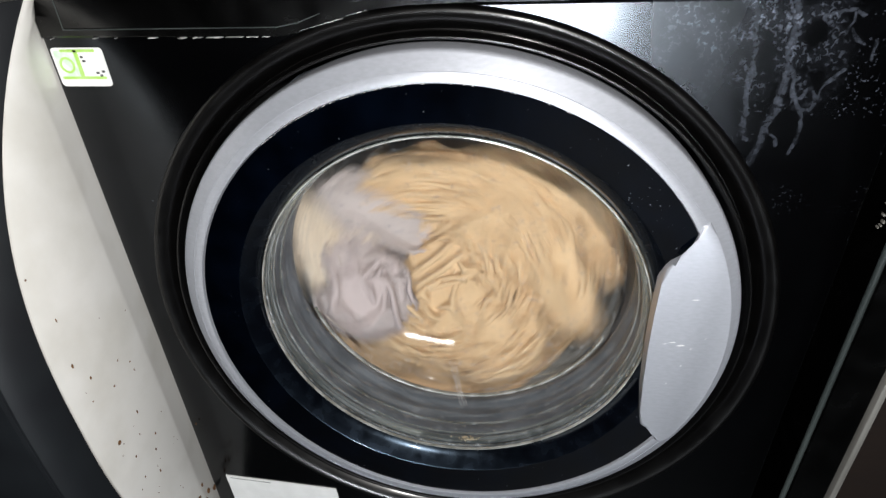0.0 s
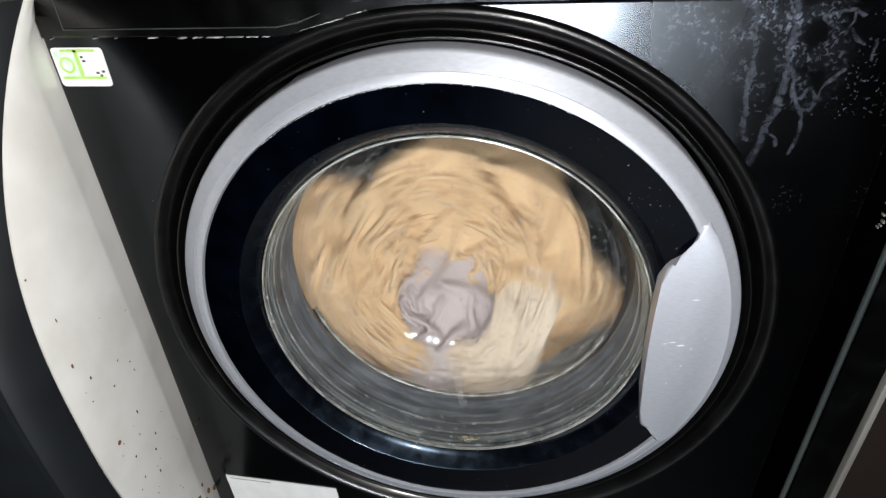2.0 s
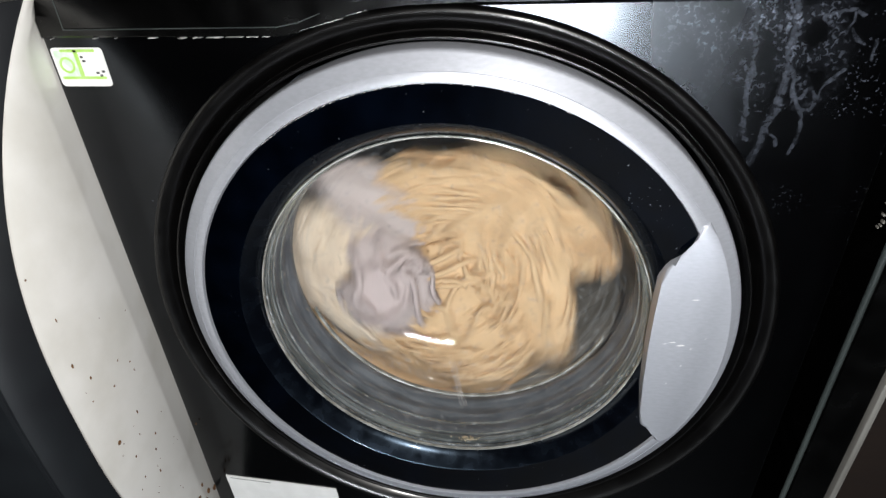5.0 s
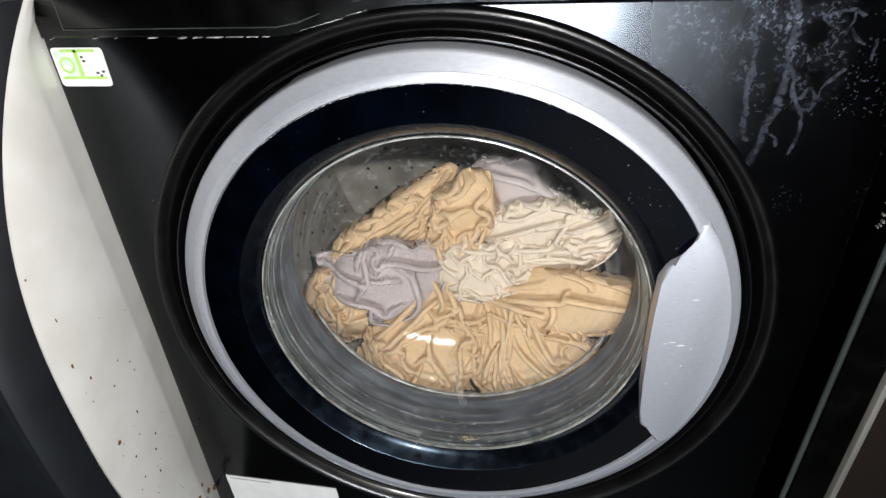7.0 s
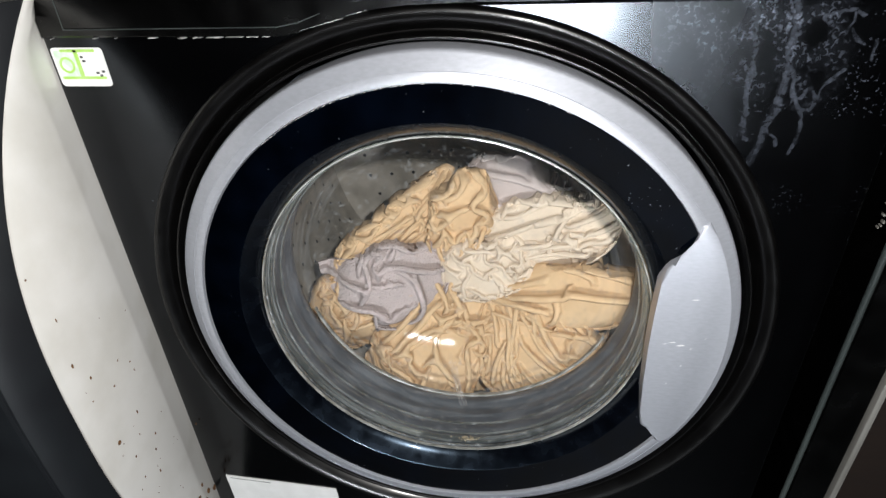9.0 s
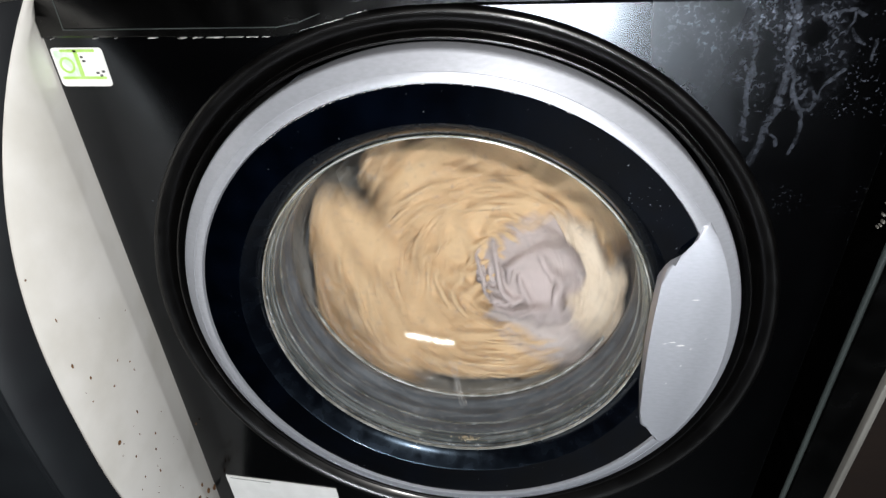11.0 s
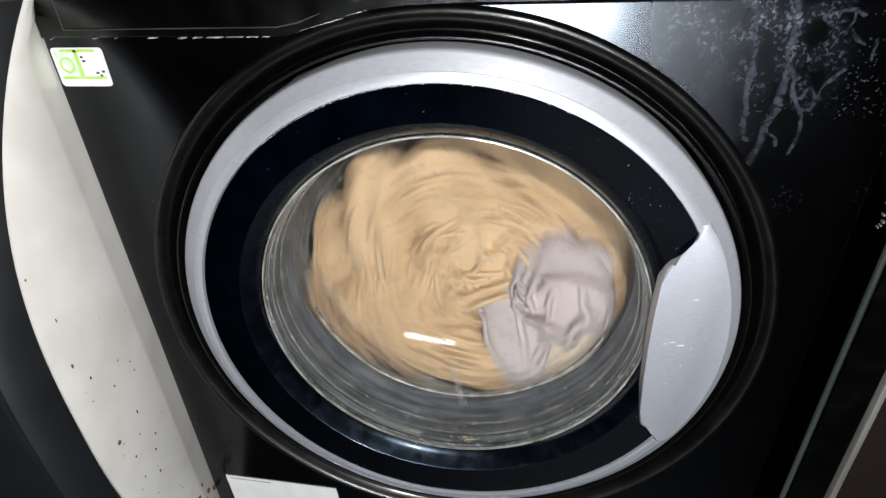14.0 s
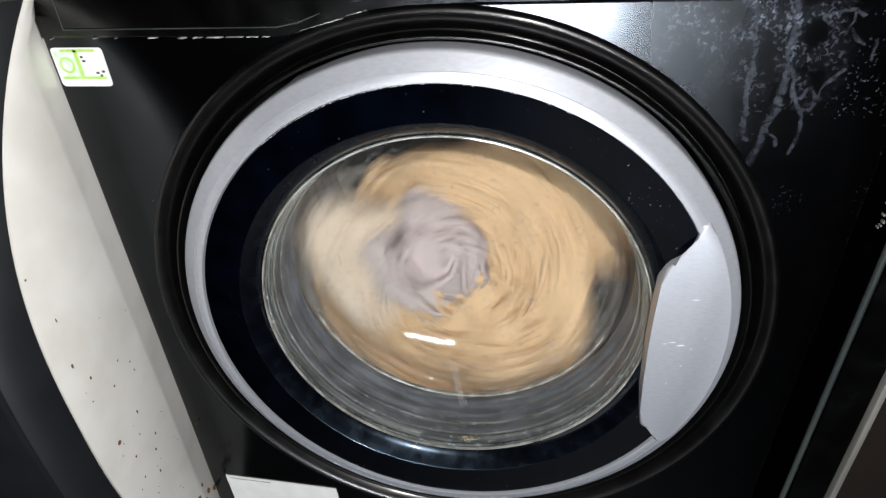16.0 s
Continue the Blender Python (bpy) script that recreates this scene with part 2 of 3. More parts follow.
    return ob


def lathe(profile, n=160, a0=0.0, a1=360.0, wobble=0.0):
    """Turn rows of (radius, y) about the door's axis."""
    bm = bmesh.new()
    full = abs(a1 - a0 - 360) < 1e-6
    rings = []
    for i in range(n if full else n + 1):
        a = radians(a0 + (a1 - a0) * i / n)
        ca, sa = math.cos(a), math.sin(a)
        rings.append([bm.verts.new((r * ca, y + wobble * noise.noise((ca * 3, sa * 3, r * 40)), r * sa)) for r, y in profile])
    m = len(rings)
    for i in range(m if full else m - 1):
        for k in range(len(profile) - 1):
            a, b = rings[i], rings[(i + 1) % m]
            bm.faces.new((a[k], a[k + 1], b[k + 1], b[k]))
    return bm


def prism(points, y0, y1, bevel=0.0, segments=2):
    """A plate: an outline of (x, z), from its face y0 back to y1."""
    bm = bmesh.new()
    front = [bm.verts.new((x, y0, z)) for x, z in points]
    back = [bm.verts.new((x, y1, z)) for x, z in points]
    f = bm.faces.new(front)
    bm.faces.new(back[::-1])
    for i in range(len(points)):
        j = (i + 1) % len(points)
        bm.faces.new((front[i], front[j], back[j], back[i]))
    if bevel:
        bmesh.ops.bevel(bm, geom=list(f.edges), offset=bevel, segments=segments, affect="EDGES", profile=0.6)
    return bm


def box(x0, x1, y0, y1, z0, z1, bevel=0.0, segments=2):
    bm = bmesh.new()
    bmesh.ops.create_cube(bm, size=1.0)
    for v in bm.verts:
        v.co = Vector(((x0 + x1) / 2 + v.co.x * (x1 - x0), (y0 + y1) / 2 + v.co.y * (y1 - y0), (z0 + z1) / 2 + v.co.z * (z1 - z0)))
    if bevel:
        bmesh.ops.bevel(bm, geom=list(bm.edges), offset=bevel, segments=segments, affect="EDGES")
    return bm


def join(bm, other):
    me = bpy.data.meshes.new("join")
    other.to_mesh(me)
    other.free()
    bm.from_mesh(me)
    bpy.data.meshes.remove(me)


def rounded(x0, x1, z0, z1, r, n=5):
    pts = []
    for cx, cz, s in ((x1 - r, z1 - r, 0), (x0 + r, z1 - r, 90), (x0 + r, z0 + r, 180), (x1 - r, z0 + r, 270)):
        pts += [(cx + r * math.cos(radians(s + 90 * i / n)), cz + r * math.sin(radians(s + 90 * i / n))) for i in range(n + 1)]
    return pts


# ---- the room ----
def room():
    def slab(name, label, m, *b):
        ob = part(name, box(*b), m, None, label, smooth=False)
        tagged(ob, kind="structure")
    z0, z1 = -ZC, 2.4 - ZC
    slab("floor", "dark worn floor tiles", M_FLOOR, -1.3, 1.3, -1.7, 0.7, z0 - 0.1, z0)
    slab("ceiling", "plain painted ceiling", M_WALL, -1.3, 1.3, -1.7, 0.7, z1, z1 + 0.1)
    slab("wall_north", "painted wall behind the machines", M_WALL, -1.3, 1.3, 0.7, 0.8, z0 - 0.1, z1 + 0.1)
    # the wall behind the camera gets a made-up opening for the added lamp
    wx0, wx1, wz0, wz1 = LAMP_GAP
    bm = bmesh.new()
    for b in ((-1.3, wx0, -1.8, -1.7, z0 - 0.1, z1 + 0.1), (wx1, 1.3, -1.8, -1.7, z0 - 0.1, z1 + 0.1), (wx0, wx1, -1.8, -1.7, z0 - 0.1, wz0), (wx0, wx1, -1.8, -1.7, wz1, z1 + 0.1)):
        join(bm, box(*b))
    tagged(part("wall_south", bm, M_WALL, None, "painted wall with an opening added for the lamp", smooth=False), kind="structure")
    # unseen frame and pane, made up to surround the added lamp
    lamp_gap = tagged(new("lamp_gap_1"), "added unseen frame and pane round the lamp", kind="structure")
    lamp_gap.matrix_basis = BASE
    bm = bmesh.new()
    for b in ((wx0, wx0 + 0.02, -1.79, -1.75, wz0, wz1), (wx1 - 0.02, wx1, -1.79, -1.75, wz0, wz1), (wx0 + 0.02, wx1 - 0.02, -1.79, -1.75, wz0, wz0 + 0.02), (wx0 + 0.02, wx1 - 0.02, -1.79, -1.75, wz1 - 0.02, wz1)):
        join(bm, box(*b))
    part("lamp_gap_frame", bm, M_WHITE, lamp_gap, smooth=False)
    part("pane", box(wx0 + 0.021, wx1 - 0.021, -1.772, -1.768, wz0 + 0.021, wz1 - 0.021), M_PAPER, lamp_gap, "added white pane behind the lamp", smooth=False)
    slab("wall_west", "painted side wall", M_WALL, -1.4, -1.3, -1.8, 0.8, z0 - 0.1, z1 + 0.1)
    slab("wall_east", "painted side wall", M_WALL, 1.3, 1.4, -1.8, 0.8, z0 - 0.1, z1 + 0.1)


room()

# ---- the washing machine ----
XL, XR, ZT, ZB = -0.300, 0.309, 0.278, -0.425


def front_sheet():
    """The front sheet with its round opening and a rolled outer edge."""
    bm = bmesh.new()
    corners = [math.atan2(z, x) % (2 * math.pi) for x, z in ((XR, ZT), (XL, ZT), (XL, ZB), (XR, ZB))]
    angles = sorted([2 * math.pi * i / 168 for i in range(168)] + corners)
    cols = []
    for a in angles:
        ca, sa = math.cos(a), math.sin(a)
        tx = (XR if ca > 0 else XL) / ca if abs(ca) > 1e-6 else 1e9
        tz = (ZT if sa > 0 else ZB) / sa if abs(sa) > 1e-6 else 1e9
        t = min(tx, tz)
        ex, ez = t * ca, t * sa
        col = [bm.verts.new((0.2758 * ca, 0.004, 0.2758 * sa))]
        for k in (0.0, 0.35, 0.7, 1.0):
            r0 = 0.2768
            col.append(bm.verts.new((r0 * ca * (1 - k) + ex * k, 0.0, r0 * sa * (1 - k) + ez * k)))
        sx = 0.004 if tx <= tz else 0.0
        sx *= 1 if ca > 0 else -1
        sz = 0.0 if tx < tz else (0.002 if sa > 0 else -0.004)
        col.append(bm.verts.new((ex + sx * 0.7, 0.0012, ez + sz * 0.7)))
        col.append(bm.verts.new((ex + sx, 0.005, ez + sz)))
        col.append(bm.verts.new((ex + sx, 0.03, ez + sz)))
        cols.append(col)
    for i, a in enumerate(cols):
        b = cols[(i + 1) % len(cols)]
        for k in range(len(a) - 1):
            bm.faces.new((a[k], a[k + 1], b[k + 1], b[k]))
    return bm


def handle_points():
    """The outline of the pull, between the ring's face and its straight inner edge."""
    inner = [(0.199, 0.121), (0.1985, 0.110), (0.1965, 0.101), (0.1905, 0.0915), (0.1835, 0.0855), (0.1800, 0.0800), (0.1780, 0.066), (0.1770, 0.033),
             (0.1770, 0.001), (0.1785, -0.045), (0.1805, -0.080), (0.1830, -0.0980), (0.187, -0.1015), (0.194, -0.1025), (0.197, -0.108), (0.198, -0.118)]
    arc = []
    for i in range(22):
        a = radians(-30.8 + (31.0 + 30.8) * i / 21)
        arc.append((0.2400 * math.cos(a), 0.2400 * math.sin(a)))
    return inner + arc


def washing_machine():
    wm = empty("washing_machine", "black front-loading washing machine with soap stains, running", "washing machine")
    # the cabinet is a shell, open in front
    bm = bmesh.new()
    for b in ((-0.300, -0.296, 0.0305, 0.60, -0.43, 0.40), (0.308, 0.312, 0.0305, 0.60, -0.43, 0.40), (-0.2955, 0.3075, 0.0305, 0.60, 0.396, 0.40),
              (-0.2955, 0.3075, 0.0305, 0.60, -0.43, -0.426), (-0.2955, 0.3075, 0.596, 0.60, -0.4255, 0.3955)):
        join(bm, box(*b))
    part("cabinet", bm, M_DARKPL, wm, smooth=False)
    for x in (-0.26, 0.27):
        for y in (0.07, 0.55):
            foot = bmesh.new()
            bmesh.ops.create_cone(foot, cap_ends=True, segments=20, radius1=0.022, radius2=0.018, depth=0.02, matrix=Matrix.Translation((x, y, -0.44)))
            part("foot", foot, M_RUBBER, wm, "black rubber foot")
    part("front_panel", front_sheet(), M_BLACK, wm, "glossy black enamelled front with dried soap runs")
    part("door_surround", lathe([(0.2798, 0.0010), (0.2794, -0.0018), (0.2784, -0.0040), (0.2768, -0.0052), (0.2748, -0.0053), (0.2726, -0.0044), (0.2700, -0.0026), (0.2674, 0.0002), (0.2650, 0.0038),
                                 (0.2628, 0.0085), (0.2612, 0.0125), (0.2605, 0.0125), (0.2600, 0.0040), (0.2594, 0.0002), (0.2584, -0.0016), (0.2572, -0.0016), (0.2562, 0.0004), (0.2555, 0.0080), (0.2545, 0.0250)], 200), M_MOULD, wm, "moulded glossy black ring round the door")
    panel = prism([(-0.300, 0.2605), (-0.110, 0.2605), (-0.098, 0.2625), (-0.085, 0.2665), (-0.066, 0.2725), (-0.045, 0.2772), (-0.02, 0.2795), (0.02, 0.2805),
                   (0.309, 0.2805), (0.309, 0.398), (-0.300, 0.398)], -0.0045, 0.03, 0.0022)
    cp = part("control_panel", panel, M_GROOVE, wm, "black plastic control panel, chipped along its lower edge")
    part("detergent_drawer", prism([(-0.2775, 0.2672), (-0.112, 0.2672), (-0.096, 0.2700), (-0.080, 0.2755), (-0.060, 0.2815), (-0.035, 0.2845), (-0.035, 0.39),
                                    (-0.2775, 0.39)], -0.0060, 0.0, 0.0008), M_GROOVE, cp, "black detergent drawer front")
    # the highlight on the drawer's bevel, drawn as a thin grey strip
    edge = [(-0.2782, 0.39), (-0.2782, 0.2665), (-0.112, 0.2665), (-0.096, 0.2693), (-0.080, 0.2748), (-0.0795, 0.2754), (-0.0963, 0.2700), (-0.112, 0.2672), (-0.2775, 0.2672), (-0.2775, 0.39)]
    part("drawer_glint", prism(edge, -0.0061, -0.0040), M_EDGE_GLINT, cp, "thin grey strip, painted highlight of the drawer edge", smooth=False)
    for x, w in ((-0.074, 0.009), (-0.061, 0.005)):
        part("mark", prism(rounded(x - w / 2, x + w / 2, 0.2865, 0.2895, 0.001), -0.0055, -0.0045), M_CHIP, cp, "small grey printed mark")
    # chipped paint along the seam: thin flakes of bare plastic
    rnd = random.Random(4)
    bm = bmesh.new()
    for x0, x1, z0, z1, n in ((-0.19, -0.118, 0.2598, 0.2602, 34), (-0.094, -0.066, 0.2645, 0.2712, 20), (-0.060, -0.046, 0.2735, 0.2768, 8), (-0.296, -0.19, 0.2602, 0.2602, 5)):
        for i in range(n):
            k = rnd.random()
            x, z = x0 + (x1 - x0) * k, z0 + (z1 - z0) * k
            k2 = (z1 - z0) / (x1 - x0)
            w, h = rnd.uniform(0.0003, 0.0034), rnd.choice((0.0001, 0.00012, 0.00015, 0.0002, 0.0004))
            pts = [(x + w * math.cos(q), z + h * math.sin(q) * rnd.uniform(0.7, 1) + k2 * w * math.cos(q)) for q in (0, 1, 2.1, 3.1, 4.2, 5.2)]
            join(bm, prism(pts, -0.0050, -0.0015))
    tagged(part("chipped_paint", bm, M_CHIP, cp, "bare chips in the paint", smooth=False), kind="stuff")

    # the door
    ring = part("door", lathe([(0.2510, 0.0200), (0.2510, 0.0010), (0.2503, -0.0022), (0.2494, -0.0036), (0.2484, -0.0042), (0.2374, -0.0110), (0.2370, -0.0108), (0.2366, -0.0112), (0.2304, -0.0120),
                               (0.2292, -0.0119), (0.2284, -0.0098), (0.2282, -0.0060), (0.2284, 0.0150)], 220), M_SILVER, wm, "round door with a satin silver ring")
    grip = prism(handle_points(), -0.0126, 0.004, 0.0030, 3)
    part("handle", grip, M_SILVER, ring, "broad satin silver door pull")
    part("dark_glass", lathe([(0.2281, -0.0093), (0.2240, -0.0086), (0.2140, -0.0072), (0.2050, -0.0060), (0.1975, -0.0050)], 200), M_DARKGLASS, ring, "glossy blue-black glass border")
    part("bezel", lathe([(0.1975, -0.0050), (0.1962, -0.0042), (0.1880, 0.0045), (0.1830, 0.0095), (0.1818, 0.0180)], 200), M_BEZEL, ring, "black bevelled bezel")
    bowl = [(0.1812, 0.0105), (0.1800, 0.0135), (0.1790, 0.0180), (0.1772, 0.0300), (0.1750, 0.0450), (0.1722, 0.0620), (0.1680, 0.0800), (0.1600, 0.0900), (0.1500, 0.0985),
            (0.1380, 0.1060), (0.1250, 0.1125), (0.1100, 0.1180), (0.0900, 0.1235), (0.0650, 0.1280), (0.0350, 0.1305), (0.0005, 0.1315)]
    part("glass_bowl", lathe(bowl, 200), M_GLASS, ring, "clear deep glass bowl with soap film and painted haze")
    # the knee's bright line, painted as a pale arc along its lower part
    part("shoulder_glint", lathe([(0.1702, 0.0775), (0.1692, 0.0760), (0.1678, 0.0768), (0.1674, 0.0790), (0.1682, 0.0810), (0.1696, 0.0800), (0.1702, 0.0775)], 120, 197, 336), M_GLINT_RIM, ring, "pale arc, painted glint on the shoulder of the bowl")
    for r, y in ((0.1798, 0.0140), (0.1790, 0.0185), (0.1783, 0.0225), (0.1776, 0.0280), (0.1757, 0.0410)):
        part("glass_step", lathe([(r + 0.0004, y - 0.0012), (r - 0.0006, y - 0.0010), (r - 0.0009, y), (r - 0.0006, y + 0.0010), (r + 0.0002, y + 0.0014)], 160), M_GLASSEDGE, ring, "pale green step in the glass")
    part("bowl_rim", lathe([(0.1820, 0.0100), (0.1816, 0.0090), (0.1808, 0.0089), (0.1804, 0.0102), (0.1806, 0.0120)], 200), M_GLINT_RIM, ring, "ground glass rim")

    rnd = random.Random(21)
    bm = bmesh.new()
    for i in range(64):
        a, r = rnd.uniform(0, 6.283) if i < 36 else rnd.gauss(0.72, 0.16), rnd.uniform(0.199, 0.226)
        x, z, w = r * math.cos(a), r * math.sin(a), rnd.choice((0.00012, 0.00016, 0.0002, 0.0004))
        q = rnd.uniform(0, 3)
        y = -0.0052 - (r - 0.1975) / 0.0306 * 0.0043
        h = w * rnd.uniform(0.5, 2.4)
        join(bm, prism([(x + w * math.cos(k) * math.cos(q) - h * math.sin(k) * math.sin(q), z + w * math.cos(k) * math.sin(q) + h * math.sin(k) * math.cos(q)) for k in (0, 1.2, 2.4, 3.6, 4.9)], y - 0.0003, y + 0.0004))
    tagged(part("dust", bm, M_RUBBER, ring, "pale dust specks on the dark glass", smooth=False), kind="stuff")
    bm = bmesh.new()
    for x, z, w, h in ((0.207, 0.052, 0.0030, 0.0005), (0.196, 0.006, 0.0026, 0.0005), (0.203, 0.003, 0.0034, 0.0009), (0.212, 0.000, 0.0010, 0.0006), (0.190, 0.004, 0.0014, 0.0004), (0.198, -0.042, 0.0008, 0.0005),
                       (0.222, 0.012, 0.0008, 0.0006), (0.207, -0.020, 0.0009, 0.0004)):
        join(bm, prism([(x - w, z - h * 0.4), (x - w * 0.3, z - h), (x + w, z + h * 0.2), (x + w * 0.4, z + h)], -0.0129, -0.0122))
    tagged(part("scratches", bm, M_CHIP, ring, "pale scratches on the pull", smooth=False), kind="stuff")
    bm = bmesh.new()
    for i in range(70):
        a = radians(rnd.uniform(96, 128)) if i < 55 else radians(rnd.uniform(60, 96))
        x, z, w, h = 0.2280 * math.cos(a), 0.2280 * math.sin(a), rnd.uniform(0.0003, 0.0010), rnd.uniform(0.0001, 0.0003)
        ca, sa = -math.sin(a), math.cos(a)
        join(bm, prism([(x + w * math.cos(k) * ca - h * math.sin(k) * sa, z + w * math.cos(k) * sa + h * math.sin(k) * ca) for k in (0, 1.1, 2.3, 3.4, 4.6)], -0.0104, -0.0092))
    tagged(part("dried_soap", bm, M_CHIP, ring, "dried soap along the ring's inner edge", smooth=False), kind="stuff")

    # what the bowl reaches into
    folds = [(0.1960, 0.0220), (0.1872, 0.0270), (0.1856, 0.0310), (0.1868, 0.0350), (0.1846, 0.0400), (0.1838, 0.0440), (0.1848, 0.0480), (0.1846, 0.0540), (0.1820, 0.0580), (0.1812, 0.0620),
             (0.1822, 0.0660), (0.1812, 0.0700), (0.1785, 0.0740), (0.1772, 0.0800), (0.1790, 0.0860), (0.1860, 0.0930), (0.1950, 0.0980), (0.2080, 0.1020), (0.2500, 0.1030)]
    part("gasket", lathe(folds, 160, wobble=0.0015), M_RUBBER, wm, "grey folded rubber door gasket")
    part("tub", lathe([(0.2550, 0.0300), (0.2560, 0.5000), (0.0100, 0.5050)], 96), M_DARKPL, wm, "dark tub behind the drum")
    return wm


MACHINE = washing_machine()


def drum():
    """The steel drum with its rows of holes and three lifters; it turns."""
    d = part("drum", lathe([(0.2120, 0.1100), (0.2300, 0.1120), (0.2400, 0.1200), (0.2420, 0.1350), (0.2420, 0.4200), (0.2300, 0.4300), (0.1200, 0.4350), (0.0005, 0.4380)], 120),
             M_STEEL, MACHINE, "perforated stainless steel drum")
    bm = bmesh.new()
    for k in range(9):
        for i in range(48):
            a = 2 * math.pi * (i + 0.5 * (k % 2)) / 48
            bmesh.ops.create_circle(bm, cap_ends=True, segments=6, radius=0.0026,
                                    matrix=Matrix.Rotation(a, 4, "Y") @ Matrix.Translation((0.2413, 0.15 + 0.03 * k, 0)) @ Matrix.Rotation(math.pi / 2, 4, "Y"))
    for k in range(5):
        for i in range(10 + 6 * k):
            a = 2 * math.pi * i / (10 + 6 * k)
            r = 0.05 + 0.035 * k
            bmesh.ops.create_circle(bm, cap_ends=True, segments=6, radius=0.003,
                                    matrix=Matrix.Translation((r * math.cos(a), 0.4295, r * math.sin(a))) @ Matrix.Rotation(math.pi / 2, 4, "X"))
    tagged(part("drum_holes", bm, M_HOLE, d, "small dark drum holes", smooth=False), kind="stuff")
    for i in range(3):
        bm = bmesh.new()
        n, prof = 10, [(-0.028, 0.0), (-0.020, 0.018), (-0.010, 0.034), (0.0, 0.040), (0.010, 0.034), (0.020, 0.018), (0.028, 0.0)]
        rows = []
        for k in range(n + 1):
            y = 0.16 + 0.24 * k / n
            s = math.sin(math.pi * (0.08 + 0.84 * k / n)) ** 0.4
            rows.append([bm.verts.new((0.2425 - h * s, y, w)) for w, h in prof])
        for a, b in zip(rows, rows[1:]):
            for k in range(len(prof) - 1):
                bm.faces.new((a[k], a[k + 1], b[k + 1], b[k]))
        bm.faces.new(rows[0]), bm.faces.new(rows[-1])
        bmesh.ops.rotate(bm, verts=bm.verts, cent=(0, 0, 0), matrix=Matrix.Rotation(radians(120 * i + 30), 3, "Y"))
        part("lifter", bm, M_STEEL, d, "rounded drum lifter")
    return d


DRUM = drum()


# ---- neighbours on both sides ----
def white_appliance():
    """The next machine: a white side with a bowed front edge and a dark front cover."""
    wa = empty("white_appliance", "white enamelled appliance with a bowed front, specked with dirt and rust", "appliance")

    def bow(z):
        t = (z + 0.03) / 0.30
        return -0.128 + 0.096 * abs(t) ** 2.9 if z > -0.03 else -0.128 + 0.20 * abs((z + 0.03) / 0.40) ** 2.6

    zs = [-0.40 + 0.69 * i / 46 for i in range(47)] + [0.295, 0.30]
    bm = bmesh.new()
    rows = []
    for z in zs:
        f = min(bow(z), -0.004)
        cols = [(-0.62, f), (-0.45, f), (-0.312, f), (-0.2985, f), (-0.2948, f + 0.0003), (-0.2937, f + 0.0030)]
        cr = max(f + 0.012, -0.034)
        cols += [(-0.2935, min(cr, -0.003)), (-0.2948, min(cr + 0.006, -0.002)), (-0.3030, 0.0), (-0.3045, 0.02), (-0.3050, 0.55), (-0.62, 0.55)]
        rows.append([bm.verts.new((x, y, z)) for x, y in cols])
    for a, b in zip(rows, rows[1:]):
        for k in range(len(a)):
            j = (k + 1) % len(a)
            bm.faces.new((a[k], a[j], b[j], b[k]))
    bm.faces.new(rows[0][::-1]), bm.faces.new(rows[-1])
    part("body", bm, M_WHITE, wa)
    bm = bmesh.new()
    rows = []
    for z in zs[2:-2]:
        f = min(bow(z), -0.004)
        rows.append([bm.verts.new((x, y, z)) for x, y in ((-0.60, f - 0.0015), (-0.60, f - 0.030), (-0.330, f - 0.030), (-0.3165, f - 0.0300), (-0.3155, f - 0.0275), (-0.3120, f - 0.0275), (-0.3105, f - 0.0290), (-0.306, f - 0.026), (-0.2975, f - 0.016), (-0.2938, f - 0.0012))])
    for a, b in zip(rows, rows[1:]):
        for k in range(len(a)):
            j = (k + 1) % len(a)
            bm.faces.new((a[k], a[j], b[j], b[k]))
    bm.faces.new(rows[0][::-1]), bm.faces.new(rows[-1])
    part("front_cover", bm, M_DARKPL, wa, "dark grey plastic front cover")
    part("plinth", box(-0.60, -0.312, -0.02, 0.52, -0.45, -0.401, 0.004), M_DARKPL, wa, "dark plinth")
    rnd = random.Random(11)

    def fleck(y, z, w, h, m, name, label):
        bm = bmesh.new()
        bmesh.ops.create_icosphere(bm, subdivisions=2, radius=1.0)
        for v in bm.verts:
            k = 1 + 0.35 * noise.noise(v.co * 1.7 + Vector((y * 90, z * 90, 0)))
            v.co = Vector((-0.2936 + 0.0005 * v.co.x, y + w * k * v.co.y, z + h * k * v.co.z))
        part(name, bm, m, wa, label)
    for y, z, w, h in SPOTS:
        fleck(y, z, w, h, M_RUST, "rust_spot", "brown rust spot")
    for i in range(34):
        z = rnd.uniform(-0.27, 0.05)
        y = rnd.uniform(max(bow(z) + 0.014, -0.115), -0.034)
        s = rnd.choice((0.0004, 0.0005, 0.0007, 0.0010))
        fleck(y, z, s, s * rnd.uniform(1, 2.4), M_RUST, "dirt_speck", "dark dirt speck")
    return wa


SPOTS = [(-0.101, -0.075, 0.0022, 0.0026), (-0.054, -0.019, 0.0008, 0.0011), (-0.053, -0.030, 0.0006, 0.0016), (-0.104, 0.070, 0.0006, 0.0020), (-0.112, 0.114, 0.0008, 0.0010), (-0.003, -0.160, 0.0008, 0.0018),
         (-0.022, -0.254, 0.0030, 0.0040), (-0.012, -0.262, 0.0030, 0.0040), (-0.040, -0.245, 0.004, 0.004), (-0.030, -0.262, 0.003, 0.005), (-0.050, -0.268, 0.002, 0.004), (-0.028, -0.235, 0.0016, 0.003)]
white_appliance()


